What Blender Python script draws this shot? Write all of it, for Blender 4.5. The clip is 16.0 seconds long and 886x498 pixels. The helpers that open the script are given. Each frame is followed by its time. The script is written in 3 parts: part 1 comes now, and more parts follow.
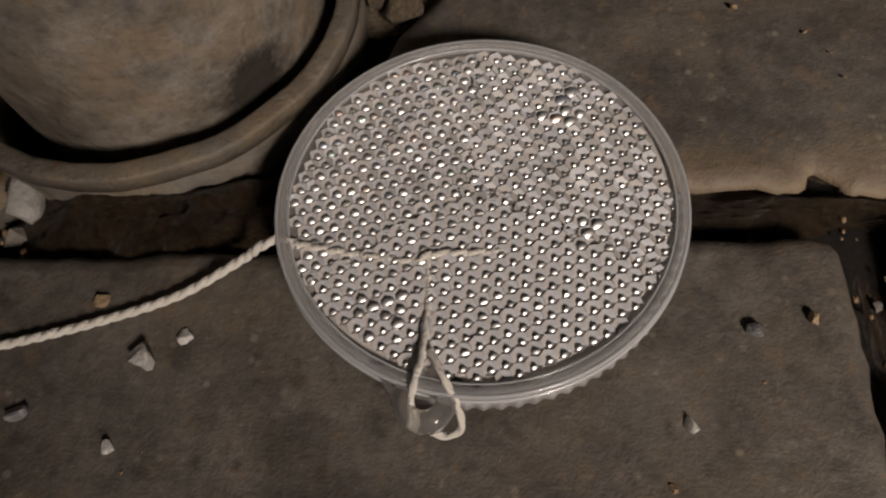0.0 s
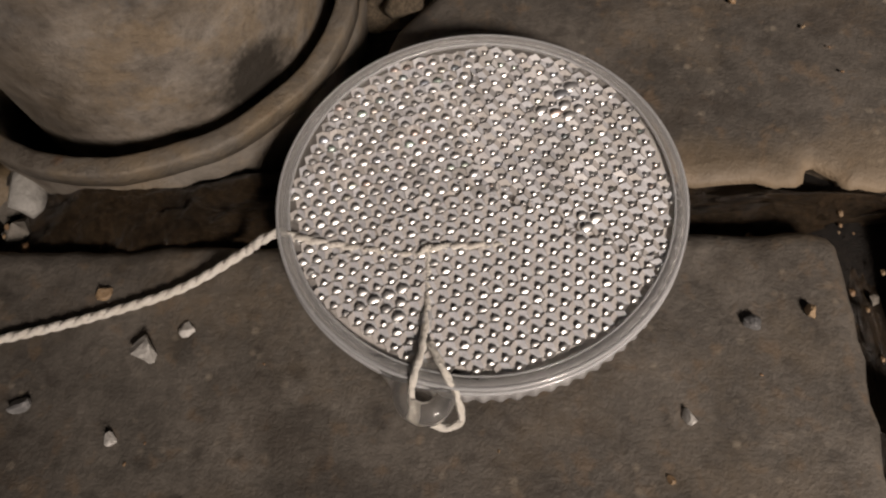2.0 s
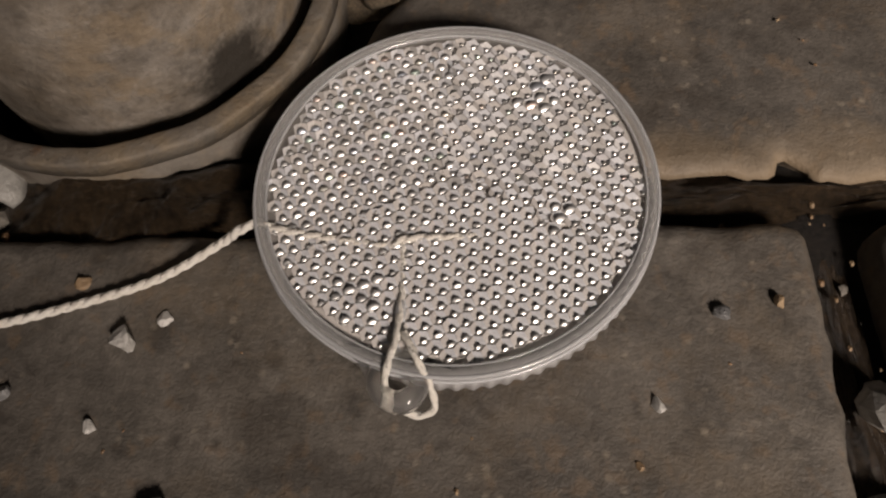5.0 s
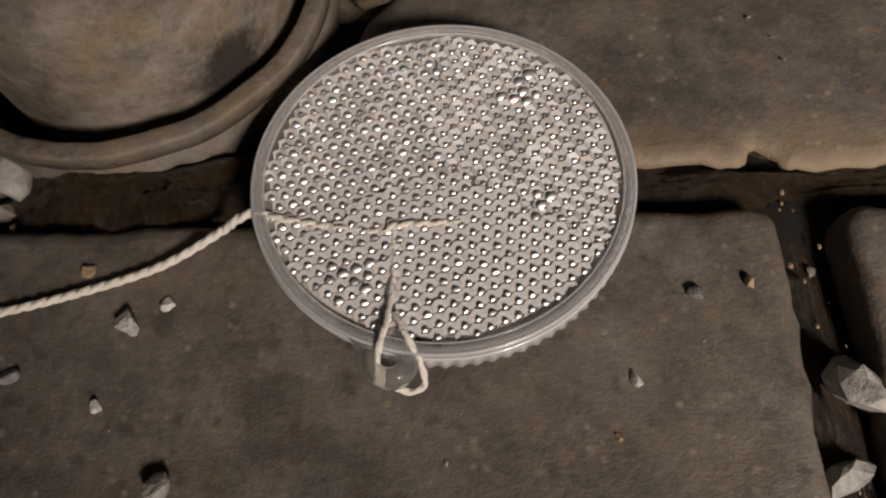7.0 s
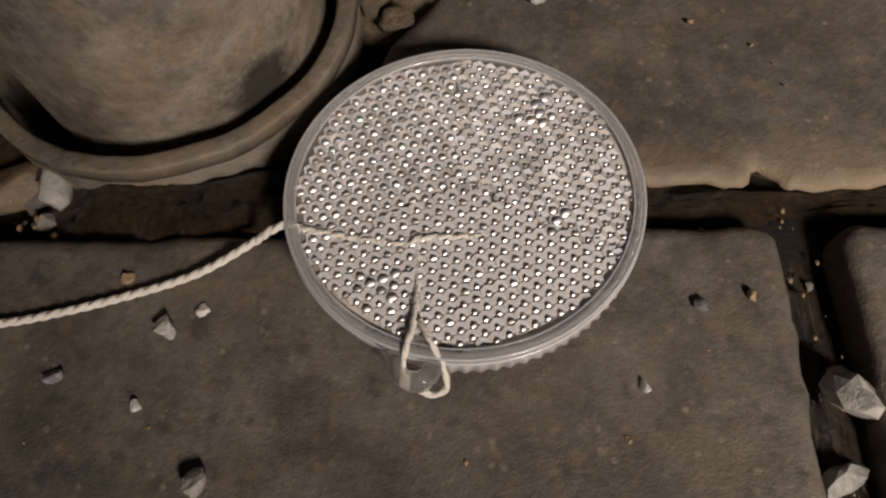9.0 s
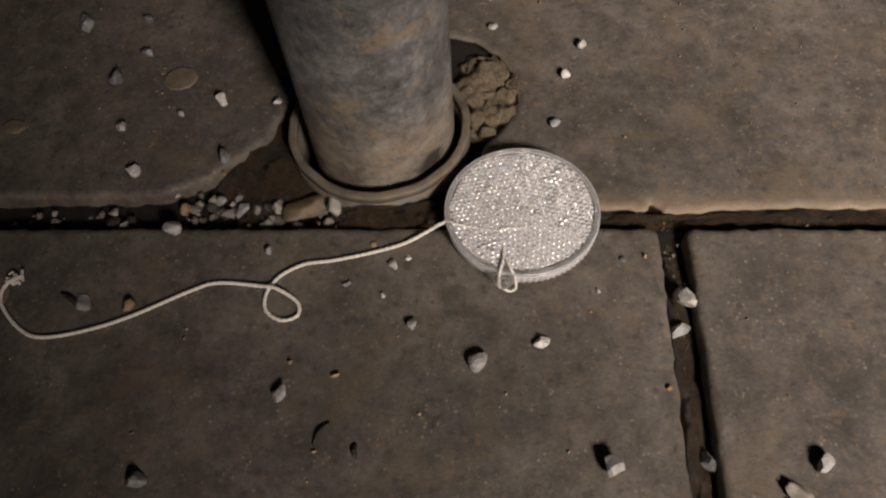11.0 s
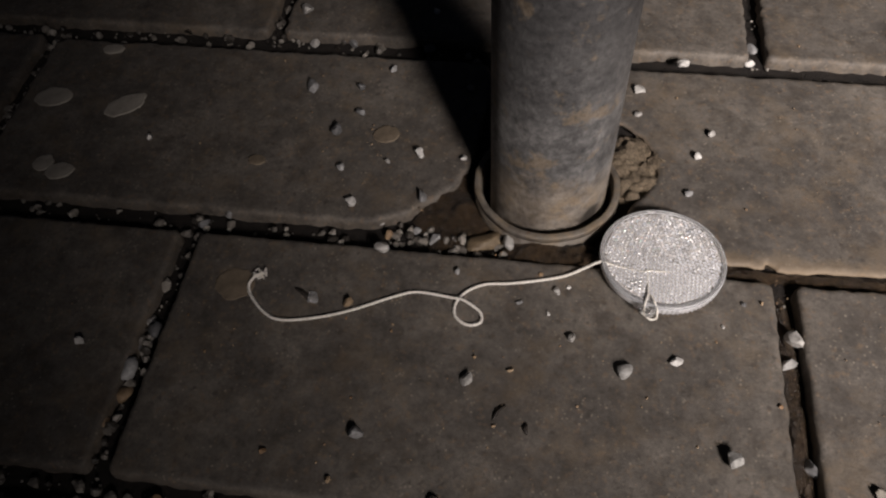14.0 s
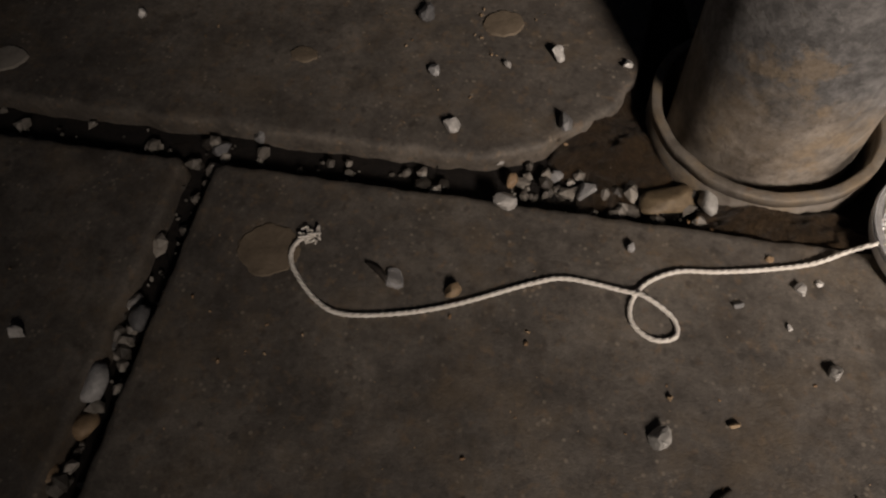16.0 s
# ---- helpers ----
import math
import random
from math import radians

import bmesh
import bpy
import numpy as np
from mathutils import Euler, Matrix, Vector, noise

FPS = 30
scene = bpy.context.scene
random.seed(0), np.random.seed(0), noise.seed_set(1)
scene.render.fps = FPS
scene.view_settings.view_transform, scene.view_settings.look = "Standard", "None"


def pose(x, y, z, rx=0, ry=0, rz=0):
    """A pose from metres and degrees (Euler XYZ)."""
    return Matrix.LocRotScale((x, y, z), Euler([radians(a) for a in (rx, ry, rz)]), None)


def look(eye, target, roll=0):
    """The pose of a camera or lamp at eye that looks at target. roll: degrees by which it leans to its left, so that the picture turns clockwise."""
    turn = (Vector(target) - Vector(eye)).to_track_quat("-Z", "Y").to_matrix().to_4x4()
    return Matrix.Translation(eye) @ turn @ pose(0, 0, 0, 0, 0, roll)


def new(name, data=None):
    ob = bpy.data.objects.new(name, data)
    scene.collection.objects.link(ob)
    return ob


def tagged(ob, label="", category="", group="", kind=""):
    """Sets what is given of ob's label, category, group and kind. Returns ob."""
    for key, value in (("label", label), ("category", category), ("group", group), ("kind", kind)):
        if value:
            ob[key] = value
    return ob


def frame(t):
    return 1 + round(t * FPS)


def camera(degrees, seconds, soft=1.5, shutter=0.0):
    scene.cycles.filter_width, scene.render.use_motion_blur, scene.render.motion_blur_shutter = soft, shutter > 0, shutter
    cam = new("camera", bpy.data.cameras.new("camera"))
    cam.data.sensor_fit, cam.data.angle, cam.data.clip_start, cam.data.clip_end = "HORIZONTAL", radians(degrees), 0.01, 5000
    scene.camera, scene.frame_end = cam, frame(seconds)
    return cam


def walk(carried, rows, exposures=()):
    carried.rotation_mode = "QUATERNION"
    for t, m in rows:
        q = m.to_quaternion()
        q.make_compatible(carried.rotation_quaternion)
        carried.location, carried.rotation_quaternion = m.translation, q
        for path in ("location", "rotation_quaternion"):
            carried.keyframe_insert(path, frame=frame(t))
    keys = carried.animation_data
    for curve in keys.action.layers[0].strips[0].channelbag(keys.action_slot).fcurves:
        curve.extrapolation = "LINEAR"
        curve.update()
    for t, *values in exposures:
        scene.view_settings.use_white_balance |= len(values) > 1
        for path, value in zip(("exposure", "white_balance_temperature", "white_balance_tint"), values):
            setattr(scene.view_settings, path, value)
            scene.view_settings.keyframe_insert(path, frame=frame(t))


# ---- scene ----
# camera and its walk
cam = camera(60.29, 16.0, soft=2.2)
PATH = [
    (0, (0.05317, -0.01822, 0.10384), (0.04070, 0.06333, -0.07835), -9.367),
    (0.5, (0.05177, -0.01782, 0.10466), (0.03894, 0.06291, -0.07788), -9.700),
    (1, (0.05191, -0.01995, 0.10405), (0.03979, 0.06224, -0.07788), -9.235),
    (1.5, (0.05155, -0.01982, 0.10443), (0.03934, 0.06239, -0.07748), -9.233),
    (2, (0.05308, -0.01860, 0.10452), (0.04084, 0.06156, -0.07830), -9.358),
    (2.5, (0.05363, -0.01969, 0.10357), (0.04198, 0.05951, -0.07970), -9.100),
    (3, (0.05344, -0.02155, 0.10234), (0.04258, 0.05724, -0.08116), -8.585),
    (3.5, (0.05485, -0.02184, 0.10217), (0.04427, 0.05614, -0.08170), -8.438),
    (4, (0.05545, -0.02121, 0.10310), (0.04456, 0.05728, -0.08053), -8.538),
    (4.2, (0.05485, -0.01864, 0.10417), (0.04260, 0.05737, -0.08042), -9.561),
    (6.5, (0.05817, -0.02207, 0.10731), (0.05181, 0.05926, -0.07530), -5.733),
    (7, (0.05658, -0.02369, 0.11007), (0.04797, 0.05472, -0.07371), -7.520),
    (7.5, (0.05472, -0.02420, 0.11183), (0.04619, 0.05341, -0.07229), -7.522),
    (8, (0.05447, -0.02543, 0.11385), (0.04532, 0.05319, -0.06983), -7.745),
    (8.5, (0.05412, -0.02525, 0.11629), (0.04524, 0.05367, -0.06726), -7.276),
    (9, (0.05338, -0.02617, 0.11711), (0.04514, 0.05449, -0.06571), -6.432),
    (9.5, (0.04911, -0.02798, 0.12242), (0.03805, 0.05328, -0.05999), -7.902),
    (10, (0.04487, -0.04863, 0.15524), (0.03298, 0.03765, -0.02480), -7.550),
    (10.2, (0.04210, -0.05910, 0.17284), (0.03095, 0.02894, -0.00640), -6.804),
    (12.3, (0.02701, -0.19217, 0.34073), (0.01566, -0.08533, 0.17203), -3.708),
    (12.5, (0.02289, -0.19075, 0.33731), (0.00967, -0.08268, 0.16955), -4.110),
    (13, (0.01316, -0.18827, 0.32777), (-0.00427, -0.07768, 0.16204), -4.289),
    (13.5, (0.00465, -0.18448, 0.31765), (-0.01619, -0.07233, 0.15337), -4.610),
    (14, (-0.00855, -0.18218, 0.31240), (-0.03256, -0.07021, 0.14842), -4.852),
    (14.5, (-0.01689, -0.18339, 0.31111), (-0.04264, -0.07365, 0.14590), -4.937),
    (15, (-0.02379, -0.18313, 0.31086), (-0.05090, -0.07613, 0.14408), -5.327),
    (15.5, (-0.04774, -0.13932, 0.25722), (-0.07474, -0.03817, 0.08681), -5.398),
    (16, (-0.07035, -0.10353, 0.19994), (-0.09650, -0.00657, 0.02699), -4.677),
]
EXPOSURE = [(0.0, -0.86, 6500, 10), (0.5, -0.86, 6500, 10), (0.7, -1.2, 6500, 10), (0.85, -1.85, 5900, 10), (1.0, -2.25, 5600, 10), (1.15, -2.1, 5700, 10), (1.3, -1.5, 6200, 10),
            (1.5, -1.0, 6500, 10), (2.0, -0.48, 6500, 10), (9.2, -0.48, 6500, 10), (10.2, -0.30, 6450, 10), (12.5, -0.05, 6100, 10), (13.5, 0.02, 5800, 10), (14.5, 0.10, 6200, 10), (15.3, 0.12, 6350, 10), (16.0, 0.08, 6500, 10)]
walk(cam, [(t, look(eye, target, roll)) for t, eye, target, roll in PATH], EXPOSURE)

# ---- light: night, one warm street lamp in front and to the right ----
world = bpy.data.worlds.new("night")
scene.world = world
world.use_nodes = True
world.node_tree.nodes["Background"].inputs["Color"].default_value = (0.55, 0.62, 0.85, 1)
world.node_tree.nodes["Background"].inputs["Strength"].default_value = 0.008

lamp_data = bpy.data.lights.new("street_light", "SPOT")
lamp_data.energy = 335.0
lamp_data.color = (1.0, 0.856, 0.752)
lamp_data.shadow_soft_size = 0.20
lamp_data.spot_size = radians(60.0)
lamp_data.spot_blend = 0.85
lamp = new("street_light", lamp_data)
lamp.matrix_world = look((0.80, -1.18, 0.98), (0.685, 0.125, 0.0))


# ---- materials ----
def material(name):
    m = bpy.data.materials.new(name)
    m.use_nodes = True
    nt = m.node_tree
    return m, nt, nt.nodes["Principled BSDF"]


def node(nt, kind, **values):
    n = nt.nodes.new(kind)
    for key, value in values.items():
        n.inputs[key.replace("_", " ")].default_value = value
    return n


def coords(nt):
    return nt.nodes.new("ShaderNodeTexCoord").outputs["Object"]


def grain(nt, vector, scale, detail=4.0, rough=0.6):
    n = node(nt, "ShaderNodeTexNoise", Scale=scale, Detail=detail, Roughness=rough)
    nt.links.new(vector, n.inputs["Vector"])
    return n.outputs["Fac"]


def ramp(nt, value, stops):
    n = nt.nodes.new("ShaderNodeValToRGB")
    els = n.color_ramp.elements
    while len(els) < len(stops):
        els.new(0.5)
    for el, (at, col) in zip(els, stops):
        el.position = at
        el.color = (*col, 1) if len(col) == 3 else col
    nt.links.new(value, n.inputs["Fac"])
    return n.outputs["Color"]


def grey(v):
    return (v, v, v)


def mixed(nt, fac, a, b, mode="MIX"):
    n = nt.nodes.new("ShaderNodeMix")
    n.data_type = "RGBA"
    n.blend_type = mode
    for sock, value in ((n.inputs[0], fac), (n.inputs[6], a), (n.inputs[7], b)):
        if isinstance(value, (int, float)):
            sock.default_value = value
        elif isinstance(value, tuple):
            sock.default_value = (*value, 1)
        else:
            nt.links.new(value, sock)
    return n.outputs[2]


def bumped(nt, bsdf, height, strength, distance):
    n = node(nt, "ShaderNodeBump", Strength=strength, Distance=distance)
    nt.links.new(height, n.inputs["Height"])
    nt.links.new(n.outputs["Normal"], bsdf.inputs["Normal"])


def world_place(nt):
    place = nt.nodes.new("ShaderNodeNewGeometry").outputs["Position"]
    shift = nt.nodes.new("ShaderNodeVectorMath")
    shift.operation = "ADD"
    shift.inputs[1].default_value = (3.173, 5.239, 1.717)
    nt.links.new(place, shift.inputs[0])
    return shift.outputs[0]


def concrete_material():
    m, nt, b = material("worn_concrete")
    p = world_place(nt)
    big = ramp(nt, grain(nt, p, 14, 5, 0.65), [(0.30, (0.078, 0.069, 0.060)), (0.52, (0.122, 0.108, 0.092)), (0.75, (0.178, 0.158, 0.133))])
    mid = ramp(nt, grain(nt, p, 90, 6, 0.7), [(0.3, grey(0.52)), (0.7, grey(1.28))])
    fine = ramp(nt, grain(nt, p, 560, 6, 0.8), [(0.28, grey(0.68)), (0.5, grey(0.98)), (0.74, grey(1.28))])
    col = mixed(nt, 1.0, mixed(nt, 1.0, big, mid, "MULTIPLY"), fine, "MULTIPLY")
    # pale sand grains and dark pores
    cells = node(nt, "ShaderNodeTexVoronoi", Scale=420.0)
    nt.links.new(p, cells.inputs["Vector"])
    spots = ramp(nt, cells.outputs["Distance"], [(0.14, grey(1)), (0.32, grey(0))])
    pick = ramp(nt, grain(nt, p, 150, 2), [(0.52, grey(0)), (0.64, grey(0.5))])
    col = mixed(nt, mixed(nt, 1.0, spots, pick, "MULTIPLY"), col, (0.36, 0.31, 0.24))
    pores = ramp(nt, grain(nt, p, 190, 5, 0.7), [(0.27, grey(0.5)), (0.38, grey(0))])
    col = mixed(nt, pores, col, (0.035, 0.028, 0.022))
    # rusty and dark aggregate blotches
    rusty = ramp(nt, grain(nt, p, 330, 2, 0.5), [(0.58, grey(0)), (0.72, grey(0.4))])
    col = mixed(nt, rusty, col, (0.200, 0.135, 0.080))
    dark = ramp(nt, grain(nt, p, 240, 2, 0.5), [(0.28, grey(0.65)), (0.41, grey(0))])
    col = mixed(nt, dark, col, (0.050, 0.043, 0.036))
    # soft dark stains trodden in
    stain = ramp(nt, grain(nt, p, 58, 7, 0.75), [(0.34, grey(0.55)), (0.48, grey(0))])
    col = mixed(nt, stain, col, (0.055, 0.044, 0.034))
    # ochre dirt film in large patches
    film = ramp(nt, grain(nt, p, 32, 6, 0.75), [(0.50, grey(0)), (0.72, grey(0.5))])
    col = mixed(nt, film, col, (0.175, 0.130, 0.080))
    edge = nt.nodes.new("ShaderNodeAttribute")
    edge.attribute_name = "dirt"
    smear = mixed(nt, 1.0, edge.outputs["Color"], ramp(nt, grain(nt, p, 45, 6, 0.75), [(0.38, grey(0)), (0.62, grey(0.75))]), "MULTIPLY")
    col = mixed(nt, smear, col, (0.24, 0.175, 0.105))
    # tan mud dried on along the long joint beyond the reflector
    place = nt.nodes.new("ShaderNodeSeparateXYZ")
    nt.links.new(nt.nodes.new("ShaderNodeNewGeometry").outputs["Position"], place.inputs[0])
    wavy = nt.nodes.new("ShaderNodeMath")
    wavy.operation = "MULTIPLY_ADD"
    nt.links.new(grain(nt, p, 80, 6, 0.75), wavy.inputs[0])
    wavy.inputs[1].default_value = 0.016
    nt.links.new(place.outputs["Y"], wavy.inputs[2])
    band = ramp(nt, wavy.outputs[0], [(0.0375, grey(0)), (0.0385, grey(0.6)), (0.0490, grey(0.55)), (0.0545, grey(0))])
    side = ramp(nt, place.outputs["X"], [(0.045, grey(0)), (0.065, grey(1)), (0.25, grey(1)), (0.40, grey(0))])
    col = mixed(nt, mixed(nt, 1.0, band, side, "MULTIPLY"), col, (0.215, 0.162, 0.102))
    tone = nt.nodes.new("ShaderNodeObjectInfo").outputs["Random"]
    col = mixed(nt, 1.0, col, ramp(nt, tone, [(0, grey(0.90)), (1, grey(1.08))]), "MULTIPLY")
    nt.links.new(col, b.inputs["Base Color"])
    nt.links.new(ramp(nt, grain(nt, p, 60, 4), [(0.3, grey(0.55)), (0.7, grey(0.85))]), b.inputs["Roughness"])
    h = mixed(nt, 0.4, grain(nt, p, 760, 4, 0.6), grain(nt, p, 2100, 3, 0.6))
    bumped(nt, b, h, 0.55, 0.0006)
    return m


def dirt_material(name, dark, light, rough=0.9):
    m, nt, b = material(name)
    p = world_place(nt)
    col = ramp(nt, grain(nt, p, 120, 8, 0.75), [(0.30, dark), (0.70, light)])
    speck = ramp(nt, grain(nt, p, 900, 3, 0.8), [(0.35, grey(0.6)), (0.75, grey(1.7))])
    nt.links.new(mixed(nt, 1.0, col, speck, "MULTIPLY"), b.inputs["Base Color"])
    b.inputs["Roughness"].default_value = rough
    bumped(nt, b, grain(nt, p, 420, 8, 0.8), 1.0, 0.004)
    return m


def pebble_material(name, a, c, shine=0.55):
    m, nt, b = material(name)
    tone = nt.nodes.new("ShaderNodeObjectInfo").outputs["Random"]
    isle = nt.nodes.new("ShaderNodeNewGeometry").outputs["Random Per Island"]
    add = nt.nodes.new("ShaderNodeMath")
    add.operation = "ADD"
    nt.links.new(tone, add.inputs[0])
    nt.links.new(isle, add.inputs[1])
    frac = nt.nodes.new("ShaderNodeMath")
    frac.operation = "FRACT"
    nt.links.new(add.outputs[0], frac.inputs[0])
    col = ramp(nt, frac.outputs[0], [(0.0, a), (0.35, tuple(0.5 * (u + v) for u, v in zip(a, c))), (0.7, c), (1.0, a)])
    p = world_place(nt)
    mott = ramp(nt, grain(nt, p, 420, 5, 0.7), [(0.3, grey(0.65)), (0.7, grey(1.2))])
    nt.links.new(mixed(nt, 1.0, col, mott, "MULTIPLY"), b.inputs["Base Color"])
    b.inputs["Roughness"].default_value = shine
    bumped(nt, b, grain(nt, p, 900, 4, 0.7), 0.5, 0.0008)
    return m


def steel_material():
    m, nt, b = material("weathered_galvanised_steel")
    p = coords(nt)
    cloud = ramp(nt, grain(nt, p, 30, 7, 0.68), [(0.34, (0.072, 0.071, 0.070)), (0.48, (0.165, 0.162, 0.158)), (0.62, (0.30, 0.293, 0.282))])
    fine = ramp(nt, grain(nt, p, 240, 7, 0.78), [(0.3, grey(0.66)), (0.7, grey(1.22))])
    col = mixed(nt, 1.0, cloud, fine, "MULTIPLY")
    # shade on the upper post, put into the colour: darker with height
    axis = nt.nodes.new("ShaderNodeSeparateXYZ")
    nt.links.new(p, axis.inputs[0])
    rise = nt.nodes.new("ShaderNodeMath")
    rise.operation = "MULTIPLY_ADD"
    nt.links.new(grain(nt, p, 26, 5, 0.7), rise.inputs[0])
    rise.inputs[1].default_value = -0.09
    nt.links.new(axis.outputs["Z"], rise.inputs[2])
    upper_shade = ramp(nt, rise.outputs[0], [(0.0, grey(0)), (0.075, grey(0.8))])
    col = mixed(nt, upper_shade, col, mixed(nt, 1.0, (0.055, 0.054, 0.055), fine, "MULTIPLY"))
    # ochre mud splashed on the foot
    sep = nt.nodes.new("ShaderNodeSeparateXYZ")
    nt.links.new(p, sep.inputs[0])
    edge = nt.nodes.new("ShaderNodeMath")
    edge.operation = "MULTIPLY_ADD"
    nt.links.new(grain(nt, p, 48, 7, 0.75), edge.inputs[0])
    edge.inputs[1].default_value = -0.060
    nt.links.new(sep.outputs["Z"], edge.inputs[2])
    mud = ramp(nt, edge.outputs[0], [(0.0, grey(0.42)), (0.010, grey(0.0))])
    col = mixed(nt, mud, col, mixed(nt, ramp(nt, grain(nt, p, 75, 5), [(0.35, grey(0)), (0.65, grey(1))]), (0.20, 0.155, 0.105), (0.34, 0.255, 0.155)))
    tan = ramp(nt, grain(nt, p, 40, 6, 0.7), [(0.56, grey(0)), (0.62, grey(0.55))])
    col = mixed(nt, tan, col, (0.27, 0.205, 0.13))
    spots = ramp(nt, grain(nt, p, 330, 6, 0.8), [(0.32, grey(0.62)), (0.5, grey(1.0)), (0.72, grey(1.25))])
    col = mixed(nt, 1.0, col, spots, "MULTIPLY")
    # dark scuffs, and one wet stain low on the post
    scuff = ramp(nt, grain(nt, p, 42, 7, 0.72), [(0.33, grey(0.85)), (0.39, grey(0))])
    col = mixed(nt, scuff, col, (0.085, 0.070, 0.055))
    off = nt.nodes.new("ShaderNodeVectorMath")
    off.operation = "DISTANCE"
    nt.links.new(p, off.inputs[0])
    off.inputs[1].default_value = (0.0215, -0.0205, 0.0055)
    rag = nt.nodes.new("ShaderNodeMath")
    rag.operation = "MULTIPLY_ADD"
    nt.links.new(grain(nt, p, 120, 6, 0.75), rag.inputs[0])
    rag.inputs[1].default_value = 0.014
    nt.links.new(off.outputs["Value"], rag.inputs[2])
    wet = ramp(nt, rag.outputs[0], [(0.0150, grey(0.95)), (0.0158, grey(0))])
    col = mixed(nt, wet, col, (0.034, 0.029, 0.023))
    nt.links.new(col, b.inputs["Base Color"])
    b.inputs["Metallic"].default_value = 0.15
    nt.links.new(ramp(nt, grain(nt, p, 55, 5), [(0.3, grey(0.42)), (0.7, grey(0.68))]), b.inputs["Roughness"])
    bumped(nt, b, grain(nt, p, 260, 7, 0.75), 0.55, 0.0012)
    return m


def sleeve_material():
    m, nt, b = material("rusty_sleeve_steel")
    p = coords(nt)
    col = ramp(nt, grain(nt, p, 70, 6, 0.75), [(0.30, (0.085, 0.068, 0.052)), (0.5, (0.17, 0.15, 0.125)), (0.72, (0.26, 0.235, 0.20))])
    film = ramp(nt, grain(nt, p, 55, 6, 0.72), [(0.46, grey(0)), (0.60, grey(0.55))])
    col = mixed(nt, film, col, (0.27, 0.205, 0.125))
    rust = ramp(nt, grain(nt, p, 120, 6, 0.75), [(0.60, grey(0)), (0.70, grey(0.6))])
    col = mixed(nt, rust, col, (0.17, 0.085, 0.035))
    nt.links.new(col, b.inputs["Base Color"])
    b.inputs["Metallic"].default_value = 0.25
    b.inputs["Roughness"].default_value = 0.6
    bumped(nt, b, grain(nt, p, 260, 6, 0.75), 0.6, 0.0015)
    return m


def clear_plastic():
    m, nt, b = material("clear_acrylic")
    b.inputs["Base Color"].default_value = (0.97, 0.965, 0.95, 1)
    b.inputs["IOR"].default_value = 1.49
    p = coords(nt)
    b.inputs["Transmission Weight"].default_value = 0.74
    nt.links.new(ramp(nt, grain(nt, p, 300, 3, 0.7), [(0.3, grey(0.015)), (0.7, grey(0.06))]), b.inputs["Roughness"])
    bumped(nt, b, grain(nt, p, 260, 4, 0.7), 0.15, 0.0005)
    return m


def prism_material():
    m, nt, b = material("prismatic_acrylic")
    isle = nt.nodes.new("ShaderNodeNewGeometry").outputs["Random Per Island"]
    col = ramp(nt, isle, [(0.0, (0.48, 0.47, 0.46)), (0.3, (0.74, 0.70, 0.66)), (0.55, (0.66, 0.65, 0.66)), (0.8, (0.76, 0.77, 0.80)), (1.0, (0.92, 0.90, 0.88))])
    cloud = ramp(nt, grain(nt, coords(nt), 130, 4, 0.6), [(0.3, grey(0.78)), (0.7, grey(1.12))])
    nt.links.new(mixed(nt, 1.0, col, cloud, "MULTIPLY"), b.inputs["Base Color"])
    b.inputs["Metallic"].default_value = 0.08
    b.inputs["Roughness"].default_value = 0.34
    b.inputs["Coat Weight"].default_value = 0.5
    b.inputs["Coat Roughness"].default_value = 0.06
    return m


def glint_material():
    m, nt, b = material("glint_cap")
    isle = nt.nodes.new("ShaderNodeNewGeometry").outputs["Random Per Island"]
    # white and tinted tones stand in for sparkle and split colours
    col = ramp(nt, isle, [(0.0, (0.97, 0.95, 0.92)), (0.62, (0.96, 0.96, 0.96)), (0.72, (0.97, 0.80, 0.72)), (0.80, (0.78, 0.93, 0.84)), (0.88, (0.80, 0.86, 0.98)), (1.0, (0.98, 0.93, 0.82))])
    nt.links.new(col, b.inputs["Base Color"])
    b.inputs["Metallic"].default_value = 0.9
    b.inputs["Roughness"].default_value = 0.38
    return m


def frosted_material():
    m, nt, b = material("frosted_acrylic")
    b.inputs["Base Color"].default_value = (0.88, 0.89, 0.91, 1)
    b.inputs["Transmission Weight"].default_value = 0.55
    b.inputs["Roughness"].default_value = 0.16
    b.inputs["Coat Weight"].default_value = 0.6
    b.inputs["Coat Roughness"].default_value = 0.08
    return m


def eyelet_material():
    m, nt, b = material("clear_glossy_acrylic")
    b.inputs["Base Color"].default_value = (0.98, 0.98, 0.97, 1)
    b.inputs["IOR"].default_value = 1.49
    b.inputs["Transmission Weight"].default_value = 0.93
    b.inputs["Roughness"].default_value = 0.07
    return m


def ribbed_material():
    m, nt, b = material("sparkling_ribbed_acrylic")
    col = ramp(nt, grain(nt, coords(nt), 220, 4, 0.7), [(0.3, (0.62, 0.62, 0.64)), (0.7, (0.95, 0.95, 0.95))])
    nt.links.new(col, b.inputs["Base Color"])
    b.inputs["Metallic"].default_value = 0.55
    b.inputs["Roughness"].default_value = 0.40
    b.inputs["Coat Weight"].default_value = 0.7
    b.inputs["Coat Roughness"].default_value = 0.06
    return m


